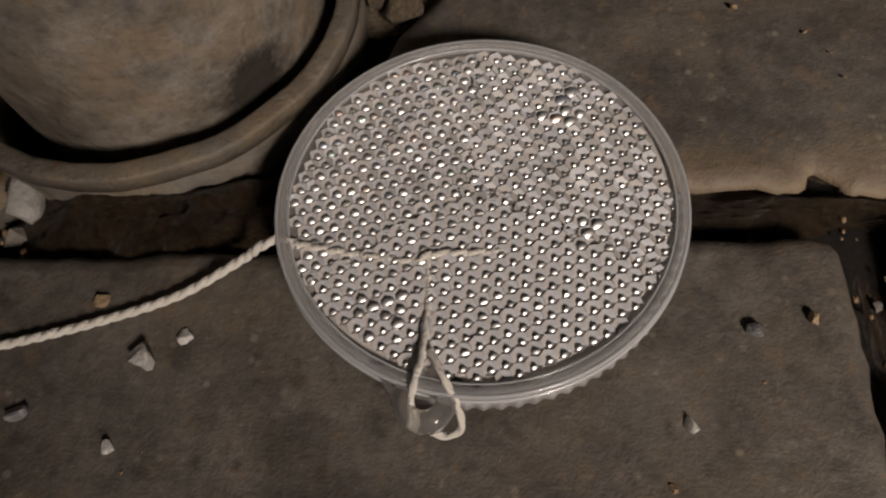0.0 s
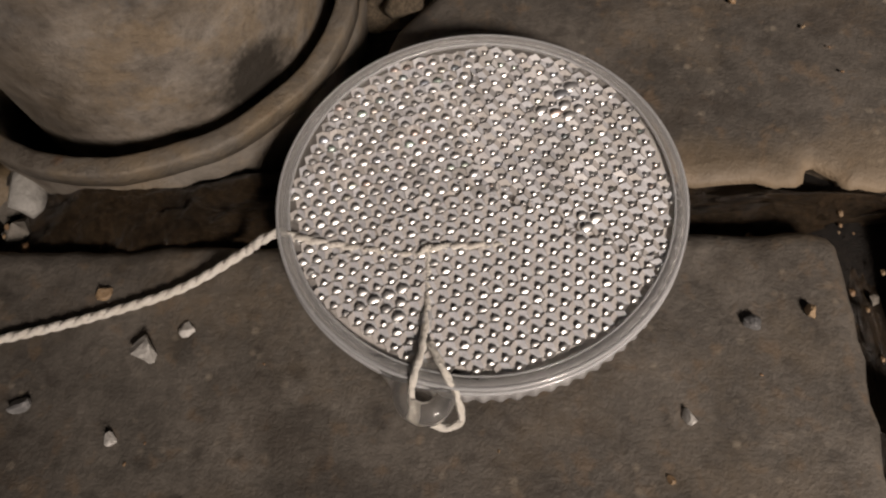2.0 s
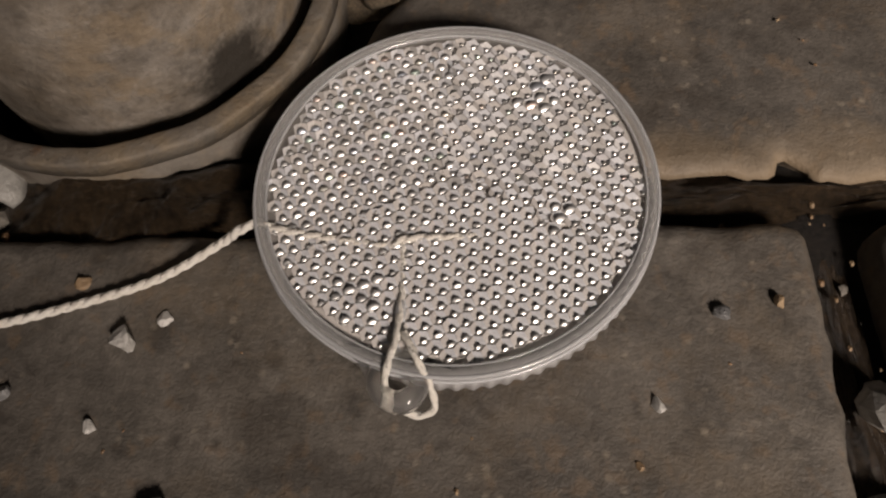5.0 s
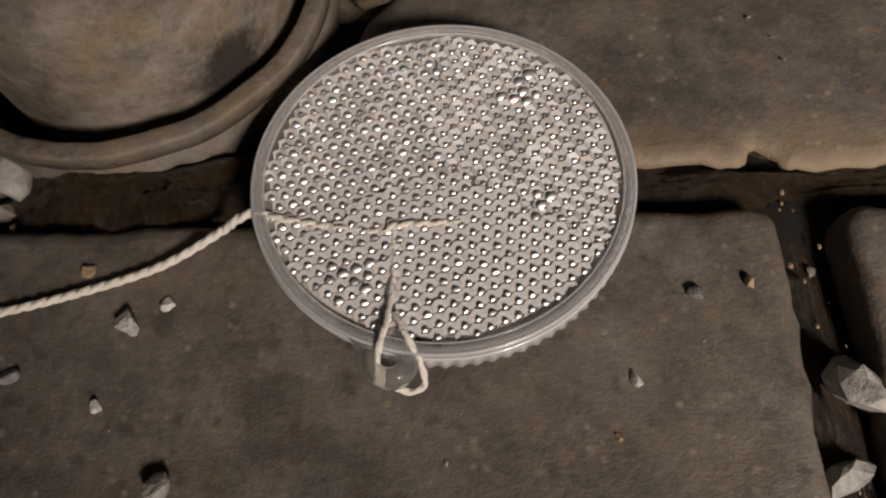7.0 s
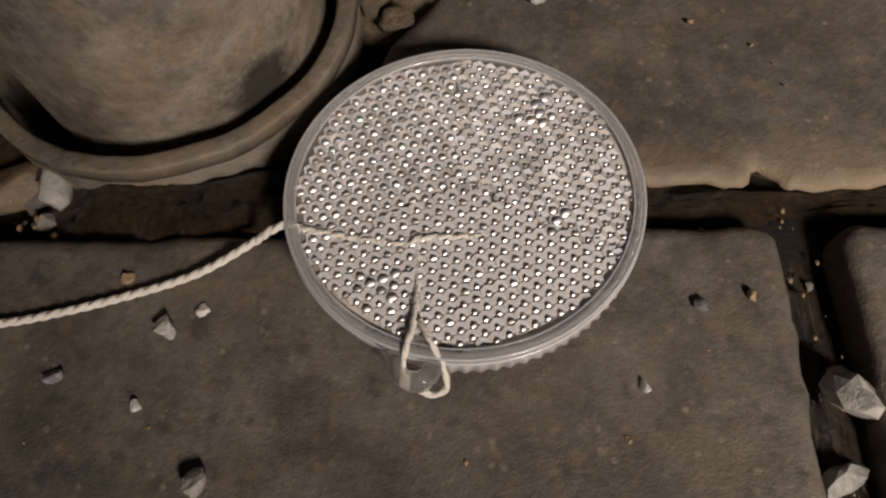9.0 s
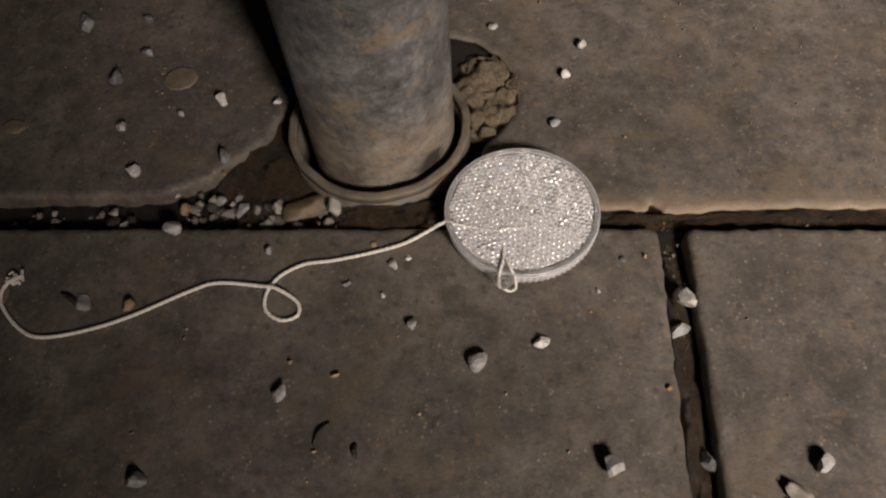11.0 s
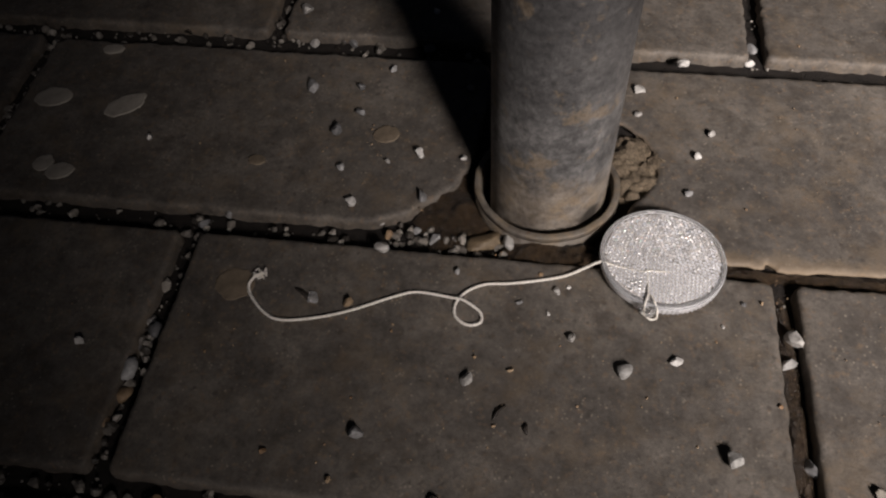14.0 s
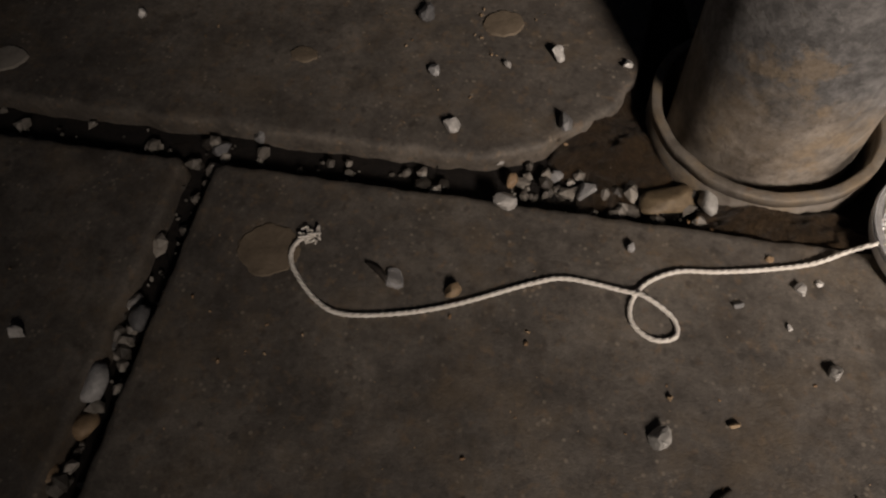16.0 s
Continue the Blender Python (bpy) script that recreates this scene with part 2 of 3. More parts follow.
def cotton_material():
    m, nt, b = material("cotton_twine")
    p = coords(nt)
    col = ramp(nt, grain(nt, p, 500, 5, 0.7), [(0.3, (0.76, 0.71, 0.62)), (0.7, (0.93, 0.90, 0.83))])
    nt.links.new(col, b.inputs["Base Color"])
    b.inputs["Roughness"].default_value = 0.85
    b.inputs["Sheen Weight"].default_value = 0.3
    bumped(nt, b, grain(nt, p, 1800, 4, 0.7), 0.8, 0.0006)
    return m


def plain_material(name, a, c, scale=200.0, rough=0.7, bump=0.0008):
    m, nt, b = material(name)
    p = coords(nt)
    nt.links.new(ramp(nt, grain(nt, p, scale, 5, 0.7), [(0.3, a), (0.7, c)]), b.inputs["Base Color"])
    b.inputs["Roughness"].default_value = rough
    bumped(nt, b, grain(nt, p, scale * 3, 5, 0.7), 0.5, bump)
    return m


CONCRETE = concrete_material()
BED = dirt_material("joint_dirt", (0.006, 0.0045, 0.0035), (0.026, 0.018, 0.012))
MUD = dirt_material("brown_mud", (0.010, 0.007, 0.0045), (0.095, 0.062, 0.033), 0.42)
SILT = dirt_material("dried_tan_mud", (0.085, 0.066, 0.044), (0.27, 0.215, 0.140))
CRUST = dirt_material("crumbled_mortar", (0.13, 0.098, 0.064), (0.38, 0.300, 0.200))
QUARTZ = pebble_material("quartz_pebble", (0.36, 0.345, 0.32), (0.74, 0.72, 0.68), 0.3)
GREYSTONE = pebble_material("grey_pebble", (0.11, 0.11, 0.112), (0.46, 0.455, 0.445), 0.35)
OCHRE = pebble_material("ochre_pebble", (0.22, 0.125, 0.06), (0.42, 0.31, 0.19), 0.5)
GRAVEL = pebble_material("joint_gravel", (0.022, 0.018, 0.014), (0.36, 0.33, 0.285), 0.4)
PALEGREY = pebble_material("pale_grey_pebble", (0.26, 0.255, 0.24), (0.56, 0.54, 0.50), 0.4)
BROWN = pebble_material("brown_pebble", (0.10, 0.073, 0.043), (0.20, 0.150, 0.090), 0.5)
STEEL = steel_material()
SLEEVE = sleeve_material()
CLEAR = clear_plastic()
PRISM = prism_material()
GLINT = glint_material()
FROST = frosted_material()
COTTON = cotton_material()
EYELET = eyelet_material()
RIBBED = ribbed_material()
GUM = plain_material("flattened_chewing_gum", (0.24, 0.218, 0.185), (0.37, 0.34, 0.29), 160, 0.75)
OLDGUM = plain_material("old_gum_stain", (0.105, 0.082, 0.056), (0.215, 0.170, 0.118), 110, 0.8)
LEAF = plain_material("dry_pale_leaf", (0.22, 0.195, 0.16), (0.36, 0.33, 0.28), 180, 0.6)
BLACK = plain_material("charred_twig", (0.012, 0.010, 0.009), (0.05, 0.04, 0.03), 400, 0.6)


# ---- mesh helpers ----
def part(name, bm, mat, parent=None, label="", smooth=True):
    me = bpy.data.meshes.new(name)
    bm.to_mesh(me)
    bm.free()
    me.materials.append(mat)
    me.polygons.foreach_set("use_smooth", [smooth] * len(me.polygons))
    ob = new(name, me)
    ob.parent = parent
    if label:
        tagged(ob, label)
    return ob


def empty(name, x=0.0, y=0.0, z=0.0, turn=0.0):
    ob = new(name)
    ob.empty_display_size = 0.01
    ob.matrix_world = pose(x, y, z, 0, 0, turn)
    return ob


def wobble(x, y, s, seed):
    return noise.noise(Vector((x * s, y * s, seed * 7.31)))


def slab(outline, profile, seed=0.0, rough=0.0008, ease=0, soil=0.3):
    """A stone slab from its outline; profile: rows of (inset, z) from the top's middle down."""
    bm = bmesh.new()
    dirt = bm.verts.layers.float.new("dirt")
    pts = [Vector(p) for p in outline]
    n = len(pts)
    normals = []
    for i in range(n):
        d = pts[(i + 1) % n] - pts[i - 1]
        normals.append(Vector((-d.y, d.x)).normalized())
    for _ in range(ease):
        normals = [(normals[i - 1] + normals[i] + normals[(i + 1) % n]).normalized() for i in range(n)]
    rings = []
    for inset, z in profile:
        ring = []
        for p, q in zip(pts, normals):
            jag = rough * (wobble(p.x, p.y, 160, seed) + 0.7 * wobble(p.x, p.y, 420, seed + 3) + 1.4 * min(0, wobble(p.x, p.y, 60, seed + 9) + 0.15))
            v = p + q * (inset - jag)
            vert = bm.verts.new((v.x, v.y, z + (0.25 * rough * wobble(p.x, p.y, 300, seed + z * 900) if z < 0 else 0.0)))
            vert[dirt] = soil if inset < 0.0015 else 0.0
            ring.append(vert)
        rings.append(ring)
    for a, b in zip(rings, rings[1:]):
        for i in range(n):
            j = (i + 1) % n
            bm.faces.new((a[i], a[j], b[j], b[i]))
    bm.faces.new(list(reversed(rings[0])))
    bmesh.ops.recalc_face_normals(bm, faces=bm.faces[:])
    return bm


def rounded_box(x0, y0, x1, y1, r, step):
    """Outline of a rectangle with rounded corners, anticlockwise."""
    out = []
    for cx, cy, a0 in ((x1 - r, y0 + r, -90), (x1 - r, y1 - r, 0), (x0 + r, y1 - r, 90), (x0 + r, y0 + r, 180)):
        for k in range(5):
            a = radians(a0 + 22.5 * k)
            out.append((cx + r * math.cos(a), cy + r * math.sin(a)))
    return refined(out, step)


def refined(path, step):
    out = []
    n = len(path)
    for i in range(n):
        a, b = Vector(path[i]), Vector(path[(i + 1) % n])
        m = max(1, int((b - a).length / step))
        out += [tuple(a.lerp(b, k / m)) for k in range(m)]
    return out


def stone(seed, size, flat=0.75, jag=0.35, detail=2):
    """A small broken stone, standing on z = 0."""
    rnd = random.Random(seed)
    bm = bmesh.new()
    bmesh.ops.create_icosphere(bm, subdivisions=detail, radius=1.0)
    axes = (rnd.uniform(0.75, 1.25), rnd.uniform(0.7, 1.05), flat * rnd.uniform(0.8, 1.15))
    cuts = [(Vector((rnd.gauss(0, 1), rnd.gauss(0, 1), rnd.gauss(0, 0.8))).normalized(), rnd.uniform(0.42, 0.80)) for _ in range(9)]
    for v in bm.verts:
        p = v.co.copy()
        for d, far in cuts:
            over = p.dot(d) - far
            if over > 0:
                p -= d * over
        p *= 1.12 + jag * 0.35 * noise.noise(p * 1.7 + Vector((seed, 0, 0)))
        v.co = Vector((p.x * axes[0], p.y * axes[1], p.z * axes[2])) * size * 0.5
    low = min(v.co.z for v in bm.verts)
    for v in bm.verts:
        v.co.z -= low + 0.06 * size
    return bm


def tube(path, radius, sides=8, closed=False, cap=True):
    """A round rod along a path of points."""
    bm = bmesh.new()
    rings = []
    up = Vector((0, 0, 1))
    n = len(path)
    for i, p in enumerate(path):
        a, b = path[max(i - 1, 0)], path[min(i + 1, n - 1)]
        d = (Vector(b) - Vector(a)).normalized()
        side = d.cross(up)
        side = side.normalized() if side.length > 1e-4 else Vector((1, 0, 0))
        top = side.cross(d).normalized()
        r = radius(i / (n - 1)) if callable(radius) else radius
        rings.append([bm.verts.new(Vector(p) + r * (math.cos(t) * side + math.sin(t) * top)) for t in [2 * math.pi * k / sides for k in range(sides)]])
    for a, b in zip(rings, rings[1:]):
        for k in range(sides):
            j = (k + 1) % sides
            bm.faces.new((a[k], a[j], b[j], b[k]))
    if cap:
        bm.faces.new(rings[0])
        bm.faces.new(rings[-1])
    bmesh.ops.recalc_face_normals(bm, faces=bm.faces[:])
    return bm


def smooth_path(points, step=0.0005):
    """A Catmull-Rom line through the points, at even steps."""
    pts = [Vector(p) for p in points]
    pts = [2 * pts[0] - pts[1]] + pts + [2 * pts[-1] - pts[-2]]
    out = []
    for a, b, c, d in zip(pts, pts[1:], pts[2:], pts[3:]):
        m = max(2, int((c - b).length / step))
        for k in range(m):
            t = k / m
            out.append(0.5 * ((2 * b) + (c - a) * t + (2 * a - 5 * b + 4 * c - d) * t * t + (3 * b - a - 3 * c + d) * t ** 3))
    out.append(pts[-2])
    return out


def lathe(profile, sides, wave=None):
    """A turned ring; profile: closed loop of (radius, z). wave: change of radius by angle and height."""
    bm = bmesh.new()
    rings = []
    for k in range(sides):
        a = 2 * math.pi * k / sides
        ring = []
        for r, z in profile:
            dr, dz = wave(a, r, z) if wave else (0, 0)
            ring.append(bm.verts.new(((r + dr) * math.cos(a), (r + dr) * math.sin(a), z + dz)))
        rings.append(ring)
    m = len(profile)
    for k in range(sides):
        a, b = rings[k], rings[(k + 1) % sides]
        for i in range(m):
            j = (i + 1) % m
            bm.faces.new((a[i], b[i], b[j], a[j]))
    bmesh.ops.recalc_face_normals(bm, faces=bm.faces[:])
    return bm


POLE = (-0.0051, 0.0766)
SLEEVE_AT = (-0.0058, 0.0757)


def sunk(x, y, z):
    """Soil falls away inside the hollow sleeve."""
    return z - 0.10 if math.hypot(x - SLEEVE_AT[0], y - SLEEVE_AT[1]) < 0.0352 else z


# ---- ground: one sheet of dark bedding under and around the paving ----
def ground_sheet():
    bm = bmesh.new()
    near = [round(-0.6 + 0.01 * k, 4) for k in range(56)] + [round(-0.05 + 0.0025 * k, 4) for k in range(41)] + [round(0.06 + 0.01 * k, 4) for k in range(55)]
    lines = [-400, -60, -8, -2] + near + [2, 8, 60, 400]
    grid = [[bm.verts.new((x, y + 0.08, sunk(x, y + 0.08, BED_Z + 0.0022 * wobble(x, y, 55, 1) + 0.0012 * wobble(x, y, 170, 2)))) for x in lines] for y in lines]
    for a, b in zip(grid, grid[1:]):
        for i in range(len(lines) - 1):
            bm.faces.new((a[i], a[i + 1], b[i + 1], b[i]))
    return bm


BED_Z = -0.0075
tagged(part("ground", ground_sheet(), BED), "dark sandy bedding soil between the paving stones", "ground", kind="structure")

# ---- the paving ----
PITCH_X, PITCH_Y, LENGTH, WIDTH = 0.2955, 0.1425, 0.2858, 0.1285
ROW0_X, ROW0_Y = -0.1815, -0.0990
PROFILE = [(0.0034, 0.0), (0.0021, -0.0002), (0.0011, -0.0007), (0.0004, -0.0018), (0.0, -0.0042), (0.0, -0.016)]
UNDERCUT = [(0.0034, 0.0), (0.0020, -0.0002), (0.0008, -0.0008), (0.0, -0.0016), (0.0008, -0.0028), (0.0040, -0.0060), (0.0040, -0.016)]
pavement = tagged(empty("pavement"), "grey concrete paving stones laid in offset rows with wide gravelly joints", "pavement", kind="structure")


def row_start(r):
    return {0: ROW0_X, 1: -0.3245, 2: -0.1795, -1: -0.305}.get(r, ROW0_X - (0.14 if r % 2 else 0.0))


def left_of_pole(x0, y0, x1, y1):
    """The stone cut away at its corner next to the post."""
    path = [(x0 + 0.006, y0), (-0.098, y0), (-0.080, y0 + 0.007), (-0.067, y0 + 0.016), (-0.053, y0 + 0.030), (-0.0465, y0 + 0.046), (-0.0445, y0 + 0.080), (-0.0405, y1 - 0.012), (-0.046, y1 - 0.004), (-0.052, y1 - 0.002), (x0 + 0.006, y1 - 0.002), (x0, y1 - 0.008), (x0, y0 + 0.006)]
    return refined(path, 0.004)


def right_of_pole(x0, y0, x1, y1):
    """The stone broken out round the post's sleeve."""
    path = [(0.0480, y0 - 0.003), (0.062, y0 - 0.0045), (0.085, y0 - 0.0058), (0.0940, y0 - 0.0060), *[(0.0970 + 0.001 * k, y0 - 0.0072 + 0.0040 * math.exp(-((k - 6.2) / 2.3) ** 2)) for k in range(13)], (0.1120, y0 - 0.0082), (0.13, y0 - 0.006), (x1 - 0.008, y0 - 0.005), (x1, y0 + 0.003), (x1, y1 - 0.014), (x1 - 0.010, y1 - 0.001), (-0.020, y1), (-0.029, y1 - 0.006), (-0.033, y1 - 0.020), (-0.034, y1 - 0.040)]
    cx, cy = SLEEVE_AT
    for k in range(13):
        a = radians(124 - k * 12.0)
        r = 0.0440 + (0.021 if 3 < k < 11 else 0.0) * math.sin(math.pi * (k - 3) / 8)
        path.append((cx + r * math.cos(a), cy + r * math.sin(a)))
    path += [(0.0400, y0 + 0.010), (0.0430, y0 + 0.002)]
    return refined(path, 0.004)


far_verts, far_faces = [], []
for r in range(-22, 24):
    for c in range(-11, 12):
        x0 = row_start(r) + c * PITCH_X
        y0 = ROW0_Y + r * PITCH_Y
        x1, y1 = x0 + LENGTH, y0 + WIDTH
        if abs(x0 + LENGTH / 2) < 0.62 and -0.35 < y0 < 0.42:
            rnd = random.Random(r * 31 + c)
            if r == 1 and c == 0:
                outline = left_of_pole(x0, y0, x1, y1)
            elif r == 1 and c == 1:
                outline = right_of_pole(x0, y0, x0 + 0.2730, y1)
            else:
                outline = rounded_box(x0, y0, x1, y1, 0.0045, 0.003)
            stone_ob = part("paving_stone", slab(outline, UNDERCUT if r == 1 and c == 1 else PROFILE, r * 3.1 + c, 0.0013 if r else 0.0008, 4 if r == 1 and c in (0, 1) else 0, 0.6 if r == 1 and c == 1 else 0.12), CONCRETE, pavement)
            stone_ob.data.polygons[len(stone_ob.data.polygons) - 1].use_smooth = False
            stone_ob.matrix_world = pose(0, 0, rnd.uniform(-0.0004, 0.0003))
        else:
            n = len(far_verts)
            far_verts += [(x, y, z) for i, z in ((0.006, 0.0), (0.0, -0.004), (0.0, -0.012)) for x, y in ((x0 + i, y0 + i), (x1 - i, y0 + i), (x1 - i, y1 - i), (x0 + i, y1 - i))]
            far_faces.append((n, n + 1, n + 2, n + 3))
            for k in (0, 4):
                far_faces += [(n + k + (i + 1) % 4, n + k + i, n + k + 4 + i, n + k + 4 + (i + 1) % 4) for i in range(4)]
far_mesh = bpy.data.meshes.new("paving_stones")
far_mesh.from_pydata(far_verts, [], far_faces)
far_mesh.materials.append(CONCRETE)
far_paving = new("paving_stones", far_mesh)
far_paving.parent = pavement
tagged(far_paving, kind="stuff")


# ---- the post and its sleeve ----
def dented(a, r, z):
    return 0.0004 * wobble(math.cos(a), math.sin(a), 2.1, z * 6), 0.0


def build_post():
    post = tagged(empty("signpost", *POLE), "weathered grey steel tube post, muddy at its foot", "post")
    prof = [(0.0300, z) for z in (-0.030, -0.012, 0.0, 0.02, 0.05, 0.1, 0.16, 0.25, 0.5, 1.0, 1.8, 2.5)]
    prof += [(0.0272, 2.5), (0.0272, -0.030)]
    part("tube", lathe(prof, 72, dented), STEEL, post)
    cap = lathe([(0.0005, 2.506), (0.022, 2.506), (0.0300, 2.503), (0.0312, 2.500), (0.0312, 2.490), (0.0303, 2.490), (0.0303, 2.5005), (0.0005, 2.5005)], 48)
    part("cap", cap, BLACK, post, "black plastic end cap")
    return post


def sleeve_wave(a, r, z):
    lip = 0.5 + 0.5 * math.cos(a - radians(255))
    high = 1.0 if z > 0 else 0.0
    return 0.0006 * wobble(math.cos(a), math.sin(a), 1.7, 5) + 0.0003 * wobble(math.cos(a), math.sin(a), 7, 8), high * (0.0012 * lip - 0.0016 * (1 - lip) + 0.0006 * wobble(math.cos(a), math.sin(a), 5, 3))


def build_sleeve():
    sleeve = tagged(empty("post_sleeve", *SLEEVE_AT), "rusty steel ground sleeve with a worn rim round the post", "sleeve")
    body = lathe([(0.0374, -0.030), (0.0376, -0.004), (0.0376, 0.0030), (0.0341, 0.0022), (0.0340, -0.030)], 96, sleeve_wave)
    part("sleeve_tube", body, SLEEVE, sleeve)
    lip = lathe([(0.0377, 0.0020), (0.0377, 0.0049), (0.0376, 0.0053), (0.0372, 0.0055), (0.0351, 0.0056), (0.0346, 0.0055), (0.0343, 0.0051), (0.0342, 0.0018)], 96, sleeve_wave)
    part("sleeve_lip", lip, SLEEVE, sleeve, "worn rounded steel lip")
    return sleeve


build_post()
build_sleeve()


# ---- mud and crumbled mortar about the post ----
def patch(cx, cy, rx, ry, z, high, seed, turn=0.0, lump=90, sleeve=True, ragged=1.0):
    """A low irregular mound with a ragged edge."""
    bm = bmesh.new()
    rings, sides = 22, 96
    mid = bm.verts.new((cx, cy, z + high))
    prev = None
    for k in range(1, rings + 1):
        f = k / rings
        ring = []
        for i in range(sides):
            a = 2 * math.pi * i / sides
            e = 1 + ragged * (0.30 * wobble(math.cos(a), math.sin(a), 1.9, seed) + 0.14 * wobble(math.cos(a), math.sin(a), 6, seed + 4))
            u, v = rx * f * e * math.cos(a), ry * f * e * math.sin(a)
            x = cx + u * math.cos(turn) - v * math.sin(turn)
            y = cy + u * math.sin(turn) + v * math.cos(turn)
            h = high * (1 - f ** 3) + high * 0.8 * wobble(x, y, lump, seed) * (1 - f ** 4) + high * 0.32 * wobble(x, y, lump * 3.2, seed) * (1 - f ** 4) + high * 0.12 * wobble(x, y, lump * 9, seed + 2) * (1 - f ** 4)
            ring.append(bm.verts.new((x, y, sunk(x, y, z + h - (0.0015 if k == rings else 0)) if sleeve else z + h - (0.0015 if k == rings else 0))))
        for i in range(sides):
            j = (i + 1) % sides
            bm.faces.new((mid, ring[i], ring[j]) if prev is None else (prev[i], ring[i], ring[j], prev[j]))
        prev = ring
    return bm


for name, label, args, mat in (
    ("mud_patch", "dark brown mud filling the gap beside the post sleeve", (-0.054, 0.060, 0.020, 0.031, -0.0070, 0.0045, 3, 0.2), MUD),
    ("mud_patch", "wet brown mud packed under the sleeve rim and the reflector", (0.002, 0.0352, 0.027, 0.0098, -0.0064, 0.0052, 5, 0.0), MUD),
    ("mud_patch", "brown mud in the gap behind the post", (-0.038, 0.130, 0.010, 0.030, -0.0070, 0.0030, 7, 0.0), MUD),
    ("mud_patch", "dark mud filling the joint behind the reflector", (0.068, 0.0360, 0.046, 0.0068, -0.0078, 0.0044, 17, 0.0), MUD),
    ("mud_patch", "dark mud in the joint below the chipped stone edge", (0.165, 0.0362, 0.060, 0.0062, -0.0080, 0.0036, 19, 0.0), MUD),
    ("mud_patch", "dark crumbly mud in the joint between two paving stones", (0.1092, -0.030, 0.0050, 0.066, -0.0086, 0.0034, 23, 0.0), MUD),
    ("mud_patch", "thin dried tan mud smeared on a paving stone corner", (0.134, -0.086, 0.022, 0.016, -0.0012, 0.0020, 13, 0.2), SILT),
):
    tagged(part(name, patch(*args), mat), label, "mud")


def build_rubble():
    rubble = tagged(empty("mortar_rubble", 0.0430, 0.0990, -0.0068), "crumbled ochre mortar lumps in the broken stone beside the post", "rubble")
    bed = part("mound", patch(0.0445, 0.0990, 0.0225, 0.0280, -0.0068, 0.0052, 11, 0.2, 130), CRUST, rubble, "dried crumbly mortar bed")
    bed.matrix_parent_inverse = pose(-0.0430, -0.0990, 0.0068)
    rnd = random.Random(14)
    for k in range(24):
        a, f = rnd.uniform(0, 6.283), rnd.random() ** 0.5
        x, y = 0.0025 + 0.0180 * f * math.cos(a), 0.0235 * f * math.sin(a)
        lump = part("lump", stone(700 + k, rnd.uniform(0.006, 0.016), 0.30, 1.0, 3), CRUST, rubble)
        lump.matrix_basis = pose(x, y, 0.0044 * (1 - f ** 3) - 0.0016, 0, 0, rnd.uniform(0, 360))
    for x, y, size in ((-0.009, -0.017, 0.012), (-0.004, -0.022, 0.008), (0.004, -0.014, 0.011), (0.010, 0.004, 0.013)):
        lump = part("lump", stone(760 + int(x * 1000), size, 0.6, 1.0, 2), CRUST, rubble)
        lump.matrix_basis = pose(x, y, 0.0016, 0, 0, x * 9000)
    return rubble


build_rubble()


# ---- the reflector ----
DISC, DISC_R, DISC_H = (0.0517, 0.0326), 0.0293, 0.0059
CELL = 0.0021


def prism_mesh(seed, turn, size, spread):
    """One corner-cube cell of three rhombs; a small lamp-facing cap is added as glint."""
    rnd = random.Random(seed)
    bm = bmesh.new()
    a = CELL / math.sqrt(3)
    h = a * rnd.uniform(0.22, 0.30)
    tx, ty = rnd.gauss(0, 0.07), rnd.gauss(0, 0.07)
    ring = [(a * math.cos(radians(90 + 60 * k)), a * math.sin(radians(90 + 60 * k)), h * (1 if k % 2 == 0 else 2)) for k in range(6)]
    for k in (0, 2, 4):
        bm.faces.new([bm.verts.new((x, y, z + tx * x + ty * y)) for x, y, z in ((0, 0, 0), ring[k], ring[k + 1], ring[(k + 2) % 6])])
    # the glint, shaped as a low cap, longer than wide, on the raised corner
    r, tall = a * size * rnd.uniform(0.85, 1.15), a * size * rnd.uniform(0.20, 0.28)
    long = rnd.uniform(1.1, 1.6)
    lean = Matrix.Rotation(radians(rnd.gauss(-66, spread) - turn), 3, "Z") @ Matrix.Rotation(radians(rnd.gauss(37, spread)), 3, "Y")
    at = Vector((a * rnd.gauss(0, 0.03), -0.45 * a + a * rnd.gauss(0, 0.03), h * 1.15))
    tip, prev = bm.verts.new(at + lean @ Vector((0, 0, tall))), None
    for lift, wide in ((0.90, 0.33), (0.60, 0.67), (0.0, 1.0), (-0.3, 1.06)):
        now = [bm.verts.new(at + lean @ Vector((r * wide * math.cos(radians(45 * k)), long * r * wide * math.sin(radians(45 * k)), tall * lift))) for k in range(8)]
        for k in range(8):
            j = (k + 1) % 8
            f = bm.faces.new((tip, now[k], now[j]) if prev is None else (prev[k], now[k], now[j], prev[j]))
            f.smooth, f.material_index = True, 1
        prev = now
    me = bpy.data.meshes.new("prism")
    bm.to_mesh(me)
    bm.free()
    me.materials.append(PRISM)
    me.materials.append(GLINT)
    return me


# three fans: from and to angle, turn of the honeycomb, size of the glint caps, scatter of their lean
FANS = ((88, 212, 11, 0.42, 2.5), (212, 330, 24, 0.35, 7), (330, 448, 44, 0.25, 11))


